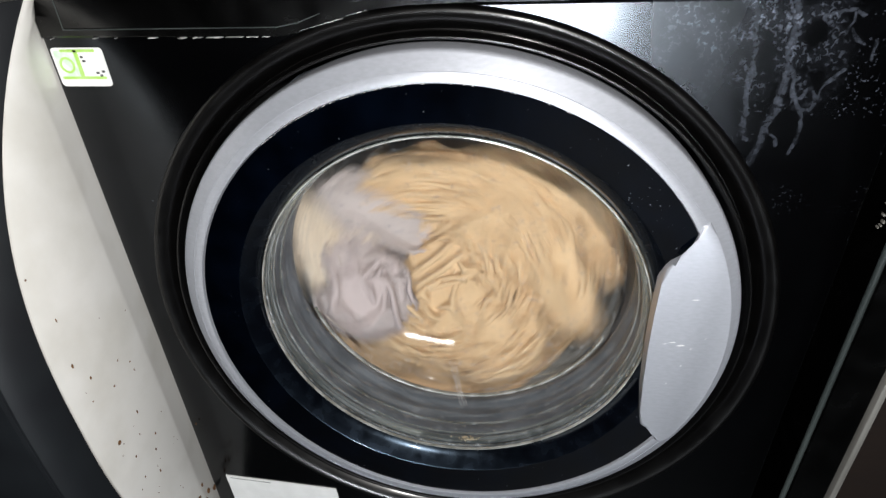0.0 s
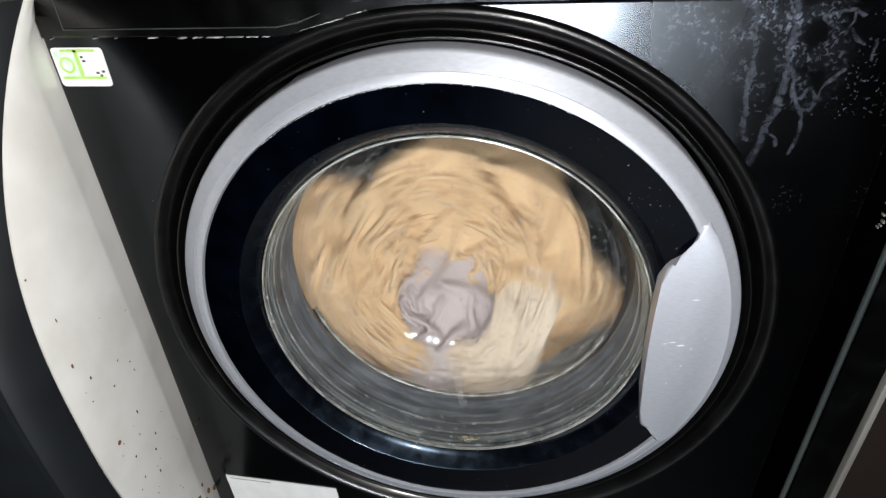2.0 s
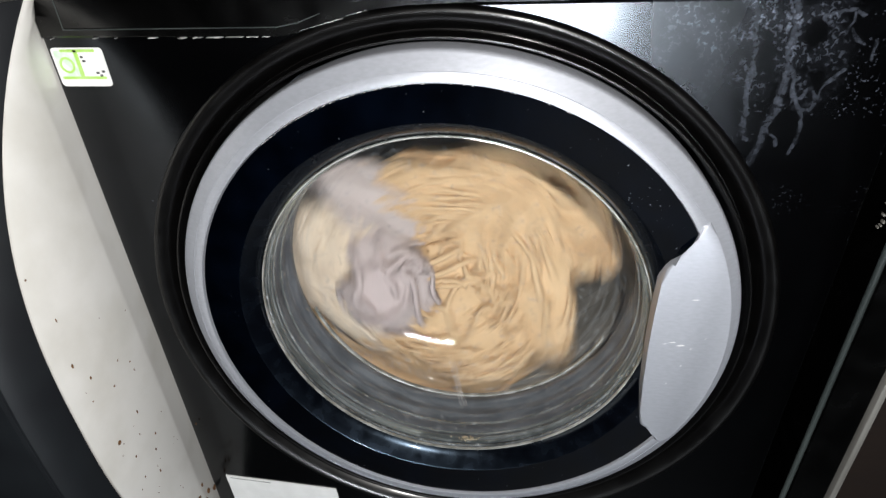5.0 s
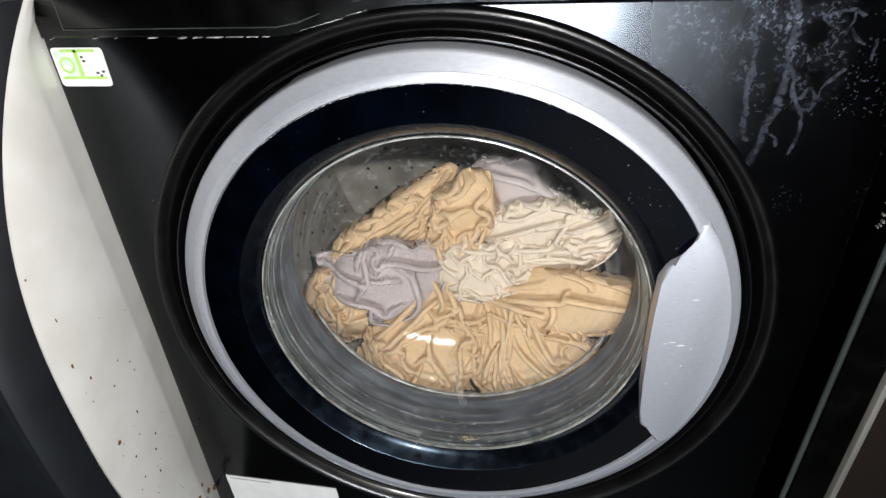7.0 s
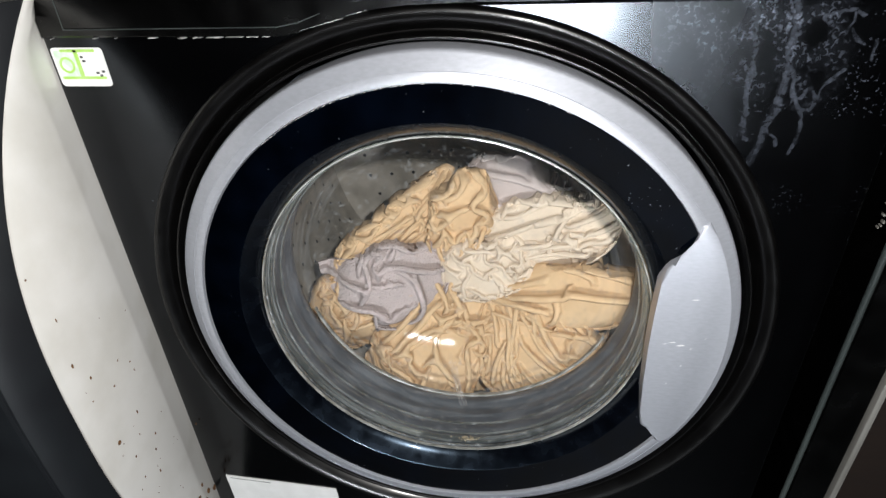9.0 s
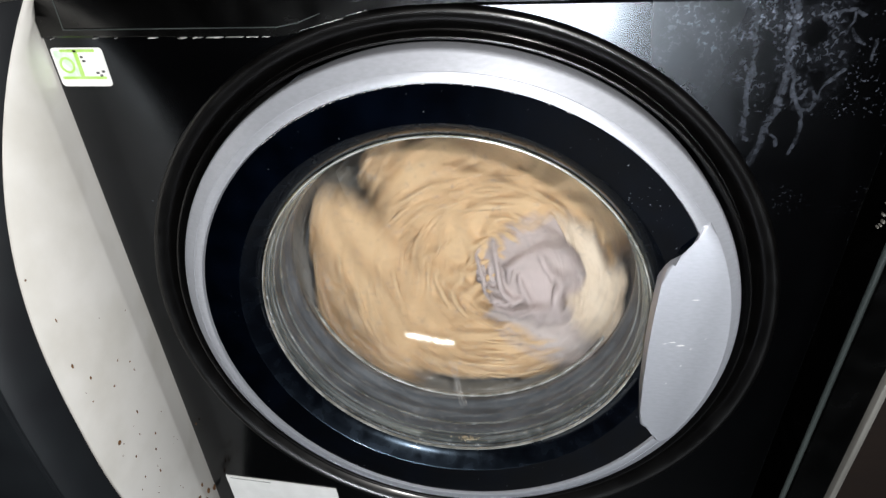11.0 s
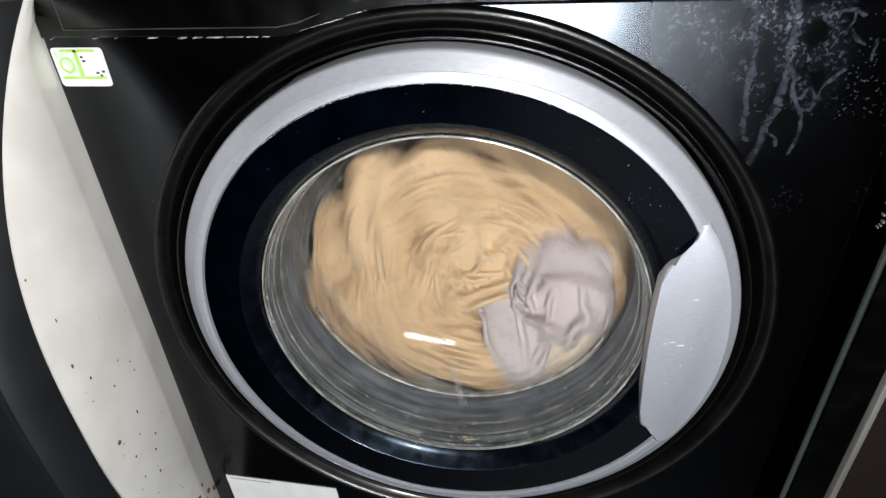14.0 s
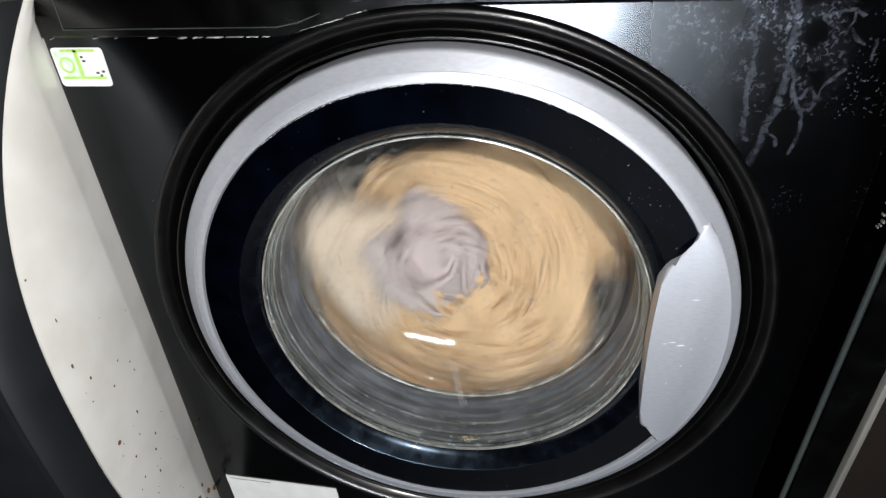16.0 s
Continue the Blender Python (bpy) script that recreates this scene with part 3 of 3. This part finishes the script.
def dark_cabinet():
    """The dark upright unit on the other side, with metal-edged corners."""
    dc = empty("dark_cabinet", "black cabinet with a rounded steel corner and a bright trim", "cabinet")
    part("carcass", box(0.3395, 0.376, -0.006, 0.55, -0.445, 0.42, 0.002), M_GROOVE, dc)
    # the rounded corner's highlight is put into its grey colour
    part("corner_edge", lathe_post(0.3375, -0.0040, 0.0026, -0.445, 0.42), M_EDGE_GLINT, dc, "grey rounded corner edge")
    part("trim", prism([(0.3765, -0.445), (0.3825, -0.445), (0.3825, 0.42), (0.3765, 0.42)], -0.010, 0.10, 0.002), M_TRIM, dc, "bright steel trim strip")
    part("side_board", box(0.383, 0.75, -0.004, 0.55, -0.445, 0.42, 0.002), M_BROWN, dc, "dark brown board")
    bm = bmesh.new()
    rnd = random.Random(8)
    for i in range(7):
        x, z, s = 0.3250 + rnd.uniform(-0.0015, 0.0015), 0.132 + rnd.uniform(-0.012, 0.012), rnd.uniform(0.0004, 0.0012)
        join(bm, prism([(x + s * math.cos(q), z + 1.6 * s * math.sin(q)) for q in (0, 0.9, 2.0, 3.3, 4.1, 5.3)], -0.0060, -0.0030))
    tagged(part("worn_patch", bm, M_TRIM, dc, "pale worn patch", smooth=False), kind="stuff")


def lathe_post(x, y, r, z0, z1):
    bm = bmesh.new()
    bmesh.ops.create_cone(bm, cap_ends=True, segments=24, radius1=r, radius2=r, depth=z1 - z0, matrix=Matrix.Translation((x, y, (z0 + z1) / 2)))
    return bm


dark_cabinet()


# ---- stickers on the front ----
def energy_sticker():
    x0, x1, z0, z1 = -0.2995, -0.2565, 0.2235, 0.2530
    st = empty("sticker", "small white and green printed sticker on the black front", "sticker")
    part("sheet", prism(rounded(x0, x1, z0, z1, 0.003), -0.0008, 0.0), M_PAPER, st)
    part("green_field", prism(rounded(x0 + 0.002, x0 + 0.021, z0 + 0.007, z1 - 0.002, 0.002), -0.0010, -0.0008), M_PALE, st, "pale green picture field")
    part("green_line", prism(rounded(x0 + 0.008, x1 - 0.006, z1 - 0.0032, z1 - 0.0012, 0.0008), -0.0013, -0.0008), M_GREEN, st, "green edge line")
    part("green_line", prism(rounded(x0 + 0.019, x0 + 0.022, z0 + 0.006, z1 - 0.0015, 0.001), -0.0013, -0.0008), M_GREEN, st, "green bar")
    part("green_line", prism(rounded(x0 + 0.003, x1 - 0.003, z0 + 0.0058, z0 + 0.0078, 0.0008), -0.0014, -0.0008), M_GREEN, st, "green lower line")
    bm = lathe([(0.0062, -0.0015), (0.0062, -0.0008), (0.0045, -0.0008), (0.0045, -0.0015), (0.0062, -0.0015)], 40)
    bmesh.ops.translate(bm, verts=bm.verts, vec=(x0 + 0.0105, 0, z0 + 0.0165))
    part("green_ring", bm, M_GREEN, st, "green ring mark")
    for x, z, w in ((0.0245, 0.0225, 0.0010), (0.0255, 0.0195, 0.0012), (0.034, 0.0105, 0.0012), (0.039, 0.0115, 0.0012), (0.0365, 0.0085, 0.0010)):
        part("ink_mark", prism(rounded(x0 + x - w, x0 + x + w, z0 + z - 0.0008, z0 + z + 0.0008, 0.0005), -0.0013, -0.0008), M_INK, st, "small dark ink mark")


energy_sticker()
lab = empty("paper_label", "plain white paper label on the black front", "label")
part("sheet", prism([(-0.2815, -0.2515), (-0.1435, -0.2585), (-0.1400, -0.3300), (-0.2790, -0.3230)], -0.0012, 0.0), M_PAPER, lab)
part("printed_line", prism([(-0.276, -0.2550), (-0.225, -0.2576), (-0.225, -0.2581), (-0.276, -0.2555)], -0.0016, -0.0012), M_INK, lab, "thin grey printed line")


# ---- lint and scratches left on the glass ----
def strand(name, pts, r, label, material, parent=None):
    cu = bpy.data.curves.new(name, "CURVE")
    cu.dimensions, cu.bevel_depth, cu.bevel_resolution = "3D", r, 1
    sp = cu.splines.new("POLY")
    sp.points.add(len(pts) - 1)
    for q, c in zip(sp.points, pts):
        q.co = (*c, 1)
    cu.materials.append(material)
    ob = new(name, cu)
    if parent is not None:
        ob.parent = parent
        return tagged(ob, label)
    ob.matrix_basis = BASE
    return tagged(ob, label, "lint")


# ---- the wash: crumpled garments, written about their own middles ----
def smooth(k):
    k = max(0.0, min(1.0, k))
    return k * k * (3 - 2 * k)


def crumple(rx, rz, seed, squeeze, direction=0.0, fan=None, high=0.024, stiff=0.2, n=50, rounds=240, wave=0.07, ragged=0.2):
    """A flat cloth pushed together until it buckles into folds inside an oval; returns its grid of points (x, z, height)."""
    rnd = np.random.RandomState(seed)
    w, d = 2 * rx / squeeze[0], 2 * rz / squeeze[1]
    step = math.sqrt(w * d) / n
    nu, nv = max(24, int(w / step)), max(24, int(d / step))
    u, v = np.meshgrid(np.linspace(-w / 2, w / 2, nu), np.linspace(-d / 2, d / 2, nv), indexing="ij")
    hu, hv = w / (nu - 1), d / (nv - 1)
    hd = math.hypot(hu, hv)

    def waves(count, lo, hi, spread=3.1416):
        f = np.zeros_like(u)
        for _ in range(count):
            q, k = 1.5708 + rnd.uniform(-spread, spread), rnd.uniform(lo, hi)
            f += np.sin((u * math.cos(q) + v * math.sin(q)) * 6.283 / k + rnd.uniform(0, 6.283))
        return f / math.sqrt(count)
    P = np.stack([u, v, high * 0.45 + 0.006 * waves(8, wave * 0.6, wave * 1.5, 1.0)], -1)
    tu, tv = u * squeeze[0] + 0.095 * rx * waves(5, 0.10, 0.25), v * squeeze[1] + 0.095 * rz * waves(5, 0.10, 0.25)
    if fan is not None:
        tv = tv * (0.30 + 0.85 * np.clip(np.abs(tu / rx - fan) / 2, 0, 1) ** 0.8)
    start, goal = P[..., :2].copy(), np.stack([tu, tv], -1)

    def fix(a, b, rest, k):
        e = b - a
        l = np.sqrt((e * e).sum(-1, keepdims=True)) + 1e-9
        c = e * ((l - rest) / l * (0.5 * k))
        a += c
        b -= c
    lobes = [(m, 1.1 / m, rnd.uniform(0, 6.283)) for m in (2, 3, 4, 5, 7, 9)]
    prev = P.copy()
    for r in range(rounds):
        s = min(1.0, r / (rounds * 0.65))
        speed = (P - prev) * 0.8
        prev = P.copy()
        P += speed
        P[..., 2] -= 0.00012
        P[..., :2] += (start * (1 - s) + goal * s - P[..., :2]) * 0.020
        for _ in range(3):
            for o in (0, 1):
                m, k = (nu - o) // 2 * 2 + o, (nv - o) // 2 * 2 + o
                fix(P[o:m:2], P[o + 1:m:2], hu, 1.0)
                fix(P[:, o:k:2], P[:, o + 1:k:2], hv, 1.0)
                fix(P[o:m:2, :-1], P[o + 1:m:2, 1:], hd, 0.4)
                fix(P[o:m:2, 1:], P[o + 1:m:2, :-1], hd, 0.4)
        for g in range(4):
            q = min(len(P[g:-2:4]), len(P[g + 2::4]))
            fix(P[g:-2:4][:q], P[g + 2::4][:q], 2 * hu, stiff)
            q = min(P[:, g:-2:4].shape[1], P[:, g + 2::4].shape[1])
            fix(P[:, g:-2:4][:, :q], P[:, g + 2::4][:, :q], 2 * hv, stiff)
        far = np.sqrt((P[..., 0] / rx) ** 2 + (P[..., 1] / rz) ** 2)
        way = np.arctan2(P[..., 1] / rz, P[..., 0] / rx)
        most = (2.0 - s) * (1 + ragged * sum(h * np.sin(m * way + p) for m, h, p in lobes))
        P[..., :2] *= 1 + (np.where(far > most, most / np.maximum(far, 1e-6), 1.0)[..., None] - 1) * 0.5
        np.clip(P[..., 2], 0.0, high, out=P[..., 2])
    c, q = math.cos(radians(direction)), math.sin(radians(direction))
    x, z = P[..., 0] * c - P[..., 1] * q, P[..., 0] * q + P[..., 1] * c
    return np.stack([x, z, P[..., 2]], -1)


def finer(P):
    """Twice as many points along the first axis, on a smooth curve through the old ones."""
    e = np.concatenate([2 * P[:1] - P[1:2], P, 2 * P[-1:] - P[-2:-1]])
    mid = (9 * (e[1:-2] + e[2:-1]) - e[:-3] - e[3:]) / 16
    out = np.empty((2 * len(P) - 1, *P.shape[1:]))
    out[::2], out[1::2] = P, mid
    return out


def garment(name, label, material, rx, rz, seed, squeeze=(0.75, 0.55), direction=0.0, fan=None, high=0.024, stiff=0.2, n=50, wave=0.07, dome=0.012, ragged=0.2):
    """One crumpled piece of washing: a buckled cloth whose edge is tucked in behind, over a rounded back."""
    P = crumple(rx, rz, seed, squeeze, direction, fan, high, stiff, n, wave=wave, ragged=ragged)
    for _ in range(2):
        P = finer(finer(P).swapaxes(0, 1)).swapaxes(0, 1)
    nu, nv = P.shape[:2]
    q = radians(direction)
    far = np.sqrt(((P[..., 0] * math.cos(q) + P[..., 1] * math.sin(q)) / rx) ** 2 + ((P[..., 1] * math.cos(q) - P[..., 0] * math.sin(q)) / rz) ** 2)
    y = -1.1 * P[..., 2] - dome * np.sqrt(np.clip(1 - far ** 2, 0, 1)) + 0.006 * np.clip(far, 0, 1.2) ** 6
    verts = np.stack([P[..., 0], y, P[..., 1]], -1).reshape(-1, 3)
    i, j = np.meshgrid(np.arange(nu - 1), np.arange(nv - 1), indexing="ij")
    k = (i * nv + j).ravel()
    faces = np.stack([k, k + 1, k + nv + 1, k + nv], -1).tolist()
    edge = [a * nv for a in range(nu)] + [(nu - 1) * nv + b for b in range(1, nv)] + [a * nv + nv - 1 for a in range(nu - 2, -1, -1)] + [b for b in range(nv - 2, 0, -1)]
    rim, loop = verts[edge], edge
    rows = [verts]
    total = len(verts)
    for shrink, back in ((0.985, 0.006), (0.90, 0.020), (0.60, 0.030), (0.20, 0.034)):
        ring = rim * np.array((shrink, 0.0, shrink)) + np.array((0, back + 0.004, 0)) + rim * np.array((0, 0.3 if back < 0.01 else 0.0, 0))
        ids = list(range(total, total + len(ring)))
        faces += [(loop[a], loop[(a + 1) % len(loop)], ids[(a + 1) % len(ids)], ids[a]) for a in range(len(ids))]
        rows.append(ring)
        loop, total = ids, total + len(ring)
    faces.append(tuple(loop))
    me = bpy.data.meshes.new(name)
    me.from_pydata(np.concatenate(rows).tolist(), [], faces)
    me.polygons.foreach_set("use_smooth", [True] * len(me.polygons))
    me.materials.append(material)
    ob = new(name, me)
    ob.matrix_basis = BASE
    return tagged(ob, label, "laundry", "laundry in the drum")


# Each: the piece, its place (x, z) and turn at rest, how far behind the glass, its place and turn in the rolling bundle, how far behind there, its reach
WASH = [
    (garment("towel", "lilac towelling cloth, wet and crumpled", M_LILAC, 0.072, 0.060, 1, (0.76, 0.72), 20, high=0.030, stiff=0.5, n=40, wave=0.07, dome=0.022, ragged=0.38), (-0.092, -0.050, 0), 0.030, (-0.055, 0.008, 75), 0.020, 0.07),
    (garment("shirt", "cream cotton shirt with long folds, wet", M_CREAM, 0.094, 0.052, 2, (0.90, 0.48), 0, fan=-1.0, high=0.030, n=52, wave=0.08, ragged=0.14), (0.082, 0.004, -16), 0.036, (-0.115, 0.012, 60), 0.044, 0.10),
    (garment("blouse", "cream cotton blouse gathered in small folds, wet", M_CREAM, 0.060, 0.046, 12, (0.62, 0.60), 20, high=0.028, n=48, wave=0.055), (0.022, -0.038, 0), 0.026, (-0.100, 0.060, 30), 0.044, 0.06),
    (garment("bed_sheet", "tan cotton sheet in tight folds, wet", M_TAN, 0.118, 0.072, 3, (0.60, 0.58), 60, high=0.030, n=66), (-0.046, -0.134, 0), 0.030, (0.012, -0.020, 15), 0.030, 0.08),
    (garment("duvet_cover", "tan cotton cover in fanned folds, wet", M_TAN, 0.078, 0.100, 13, (0.88, 0.46), -62, fan=-1.0, high=0.030, n=64), (0.078, -0.132, 0), 0.030, (0.075, 0.060, 60), 0.034, 0.09),
    (garment("pillowcase", "tan cotton pillowcase, smooth and wet", M_TAN, 0.106, 0.042, 4, (0.97, 0.70), 0, fan=-1.1, high=0.024, stiff=0.5, n=40, wave=0.09, ragged=0.12), (0.112, -0.064, -12), 0.018, (0.120, -0.030, 80), 0.036, 0.09),
    (garment("trousers", "tan cotton trousers, twisted and wet", M_TAN, 0.105, 0.040, 5, (0.90, 0.42), 0, high=0.030, n=56, ragged=0.12), (-0.086, 0.000, -34), 0.046, (0.020, 0.100, 10), 0.034, 0.09),
    (garment("t_shirt", "tan cotton t-shirt, crumpled and wet", M_TAN, 0.060, 0.040, 6, (0.74, 0.60), 70, high=0.034, stiff=0.4, n=34), (-0.006, 0.020, 0), 0.036, (0.105, 0.090, 40), 0.040, 0.05),
    (garment("vest", "grey lilac cotton vest, wet", M_GREYCL, 0.074, 0.044, 7, (0.86, 0.68), -25, high=0.026, stiff=0.4, n=40), (0.072, 0.036, -10), 0.058, (-0.055, 0.095, 20), 0.036, 0.07),
    (garment("shorts", "tan cotton shorts, crumpled and wet", M_TAN, 0.072, 0.058, 9, (0.62, 0.62), 50, high=0.028), (-0.136, -0.074, 20), 0.056, (0.062, -0.095, 0), 0.036, 0.06),
    (garment("bath_sheet", "large tan cotton sheet bunched behind the rest, wet", M_TAN, 0.160, 0.118, 8, (0.66, 0.60), 10, high=0.036, n=66), (0.010, -0.116, 0), 0.078, (0.055, 0.050, 0), 0.056, 0.08),
    (garment("blanket", "tan cotton blanket bunched at the back, wet", M_TAN, 0.156, 0.126, 15, (0.64, 0.64), 40, high=0.036, n=66), (-0.020, -0.118, 0), 0.108, (-0.030, -0.060, 40), 0.066, 0.08),
]

# threads and dried splashes on the glass
strand("thread", [(-0.166, 0.064, -0.039), (-0.163, 0.067, -0.047), (-0.161, 0.075, -0.047), (-0.155, 0.080, -0.058), (-0.141, 0.0845, -0.078), (-0.118, 0.089, -0.104)], 0.00022, "thin pale thread stuck inside the glass", M_LINT)
strand("thread", [(0.075, 0.084, -0.143), (0.087, 0.085, -0.136), (0.103, 0.081, -0.128), (0.112, 0.080, -0.121), (0.109, 0.078, -0.126), (0.094, 0.077, -0.138), (0.099, 0.066, -0.138)], 0.00024, "thin pale thread stuck inside the glass", M_LINT)
strand("thread", [(-0.136, 0.104, 0.007), (-0.1345, 0.105, 0.000), (-0.134, 0.106, -0.009)], 0.0003, "thin pale thread stuck inside the glass", M_LINT)


for k in range(7):
    dx = (k - 3) * 0.0011
    strand("soap_streak", [(-0.013 + dx, 0.102, -0.139), (-0.007 + dx, 0.0905, -0.1545), (-0.001 + dx, 0.076, -0.1665), (0.005 + dx * 1.3, 0.062, -0.1705)][k % 2:4 - (k % 3 == 2)], 0.00013, "thin dried soap streak on the glass", M_CHIP, bpy.data.objects["door"])
lint = bmesh.new()
rnd = random.Random(5)
for k in range(60):
    a = radians(-86 + rnd.gauss(0, 1.6))
    bmesh.ops.create_icosphere(lint, subdivisions=1, radius=rnd.uniform(0.0004, 0.0011), matrix=Matrix.Translation((0.1775 * math.cos(a), 0.021 + rnd.gauss(0, 0.0014), 0.1775 * math.sin(a))))
tagged(part("lint_clump", lint, M_LINT, None, ""), "clump of tan lint on the lower glass", "lint")


# ---- what moves: the drum turns one way, rests, then turns the other way ----
TURN = [(0.0, -10), (0.03, 0), (1.25, 360), (2.50, 720), (3.75, 1080), (5.03, 1440), (6.25, 1775), (6.42, 1796), (6.60, 1800), (7.0, 1799), (9.2, 1795), (10.1, 1793),
        (10.6, 1735), (11.0, 1610), (11.45, 1440), (12.05, 1260), (12.57, 1080), (13.10, 900), (13.60, 720), (14.03, 540), (14.50, 360), (14.90, 180), (15.35, 0),
        (15.65, -180), (16.05, -390)]


def along(rows, t):
    for (t0, a), (t1, b) in zip(rows, rows[1:]):
        if t <= t1:
            return a + (b - a) * max(0.0, (t - t0) / (t1 - t0))
    return rows[-1][1]


def ease(a, b, t):
    k = max(0.0, min(1.0, (t - a) / (b - a)))
    return k * k * (3 - 2 * k)


GLASS = [(0.0, 0.1315), (0.035, 0.1305), (0.065, 0.128), (0.09, 0.1235), (0.11, 0.118), (0.125, 0.1125), (0.138, 0.106), (0.15, 0.0985), (0.165, 0.092), (0.30, 0.092)]
# the towel's way round in one turn of the first run, about the bundle's middle
TOWEL = [(0.0, (-0.055, 0.010)), (0.083, (-0.050, 0.045)), (0.167, (0.030, 0.050)), (0.25, (0.045, 0.014)), (0.42, (0.025, 0.025)), (0.50, (0.045, 0.022)), (0.58, (0.045, 0.008)),
         (0.667, (0.058, -0.022)), (0.75, (0.042, -0.068)), (0.833, (-0.030, -0.052)), (0.917, (-0.065, -0.032)), (1.0, (-0.055, 0.010))]


# the towel's way in the first run, every tenth of a second
TOWEL_FIRST = [(-0.118, -0.056), (-0.113, -0.022), (-0.03, -0.018), (-0.02, -0.06), (-0.056, -0.045), (-0.045, -0.049), (-0.017, -0.048), (-0.023, -0.067), (-0.008, -0.097), (-0.021, -0.137), (-0.091, -0.116), (-0.126, -0.094),
               (-0.118, -0.049), (-0.119, -0.019), (-0.047, 0.007), (-0.038, -0.047), (-0.064, -0.045), (-0.046, -0.064), (-0.026, -0.064), (-0.03, -0.055), (-0.025, -0.076), (-0.013, -0.102), (-0.075, -0.124), (-0.113, -0.101),
               (-0.119, -0.079), (-0.122, -0.045), (-0.102, -0.013), (-0.083, -0.015), (-0.078, -0.018), (-0.045, -0.047), (-0.042, -0.065), (-0.055, -0.074), (-0.032, -0.09), (-0.03, -0.107), (-0.091, -0.118), (-0.118, -0.089),
               (-0.126, -0.058), (-0.12, -0.015), (-0.109, -0.008), (-0.098, -0.001), (-0.093, -0.014), (-0.029, -0.043), (-0.026, -0.089)]
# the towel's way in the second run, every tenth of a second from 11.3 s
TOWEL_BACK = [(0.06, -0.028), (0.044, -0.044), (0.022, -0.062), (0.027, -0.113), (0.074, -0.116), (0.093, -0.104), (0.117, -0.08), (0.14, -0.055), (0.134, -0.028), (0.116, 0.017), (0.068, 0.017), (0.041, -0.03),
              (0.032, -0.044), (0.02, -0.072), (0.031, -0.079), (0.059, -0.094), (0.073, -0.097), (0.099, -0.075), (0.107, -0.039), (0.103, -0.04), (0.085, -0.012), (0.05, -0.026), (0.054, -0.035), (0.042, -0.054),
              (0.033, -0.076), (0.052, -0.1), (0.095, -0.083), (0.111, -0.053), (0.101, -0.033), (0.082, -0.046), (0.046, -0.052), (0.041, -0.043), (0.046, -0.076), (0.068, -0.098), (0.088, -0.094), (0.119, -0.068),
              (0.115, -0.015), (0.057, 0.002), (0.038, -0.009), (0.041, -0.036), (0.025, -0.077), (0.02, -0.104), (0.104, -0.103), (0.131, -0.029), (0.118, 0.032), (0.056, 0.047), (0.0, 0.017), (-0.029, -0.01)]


def behind_glass(x, z, gap):
    """A place behind the bowl, and the tilt of a cloth that leans on it."""
    r = math.hypot(x, z)
    tilt = radians(26) * min(1.0, r / 0.14)
    u = Vector((x, 0, z)) / max(r, 1e-6)
    face = Vector((-math.sin(tilt) * u.x, -math.cos(tilt), -math.sin(tilt) * u.z))
    lean = Vector((0, -1, 0)).rotation_difference(face).to_matrix().to_4x4()
    return Matrix.Translation((x, along(GLASS, r) + gap, z + ZC)) @ lean


def motions():
    times = [round(0.1 * i, 1) for i in range(161)]
    walk(DRUM, [(t, pose(0, 0, 0, 0, along(TURN, t), 0)) for t in times])
    for n, (ob, (rx, rz, ra), rgap, (bx, bz, ba), bgap, size) in enumerate(WASH):
        rows = []
        for t in times:
            turn = along(TURN, t)
            rest = ease(6.30, 6.55, t) * (1 - ease(10.1, 11.2, t))
            side = ease(9.8, 11.3, t)
            cx, cz = -0.026 + 0.050 * side - 0.030 * ease(14.0, 15.2, t), -0.052 + 0.004 * side
            slip = math.sin(t * 1.7 + n * 2.1) * 9 + math.sin(t * 0.9 + n) * 6
            slip *= 0.0 if n == 0 else 1.0
            a = radians(turn + slip)
            grow = 1 + 0.10 * math.sin(t * 2.3 + n * 1.3)
            x, z = cx + (bx * math.cos(a) + bz * math.sin(a)) * grow, cz + (-bx * math.sin(a) + bz * math.cos(a)) * grow
            if n == 0 and t < 7:
                k = (turn % 360) / 360
                x, z = cx - 0.007 + along([(q, v[0]) for q, v in TOWEL], k), cz + along([(q, v[1]) for q, v in TOWEL], k)
            if n == 0 and t < 4.25:
                x, z = TOWEL_FIRST[min(42, round(t * 10))]
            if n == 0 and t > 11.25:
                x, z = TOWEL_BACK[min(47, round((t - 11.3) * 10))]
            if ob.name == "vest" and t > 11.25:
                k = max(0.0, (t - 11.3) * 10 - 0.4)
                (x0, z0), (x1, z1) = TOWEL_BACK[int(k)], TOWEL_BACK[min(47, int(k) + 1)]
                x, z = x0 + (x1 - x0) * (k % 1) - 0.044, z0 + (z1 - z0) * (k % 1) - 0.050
            far, most = math.hypot(x, z), 0.232 - size * 0.75
            if far > most:
                x, z = x * most / far, z * most / far
            drift = radians(turn - 1800)
            qx, qz = rx * math.cos(drift) + rz * math.sin(drift), -rx * math.sin(drift) + rz * math.cos(drift)
            spin = (turn + slip + ba) * (1 - rest) + (turn + ra) * rest
            x, z = x * (1 - rest) + qx * rest, z * (1 - rest) + qz * rest
            gap = 0.022 if ob.name == "vest" and t > 11.25 else bgap * (1 - rest) + rgap * rest
            rows.append((t, behind_glass(x, z, gap) @ pose(0, 0, 0, 0, spin, 0)))
        walk(ob, rows)


motions()
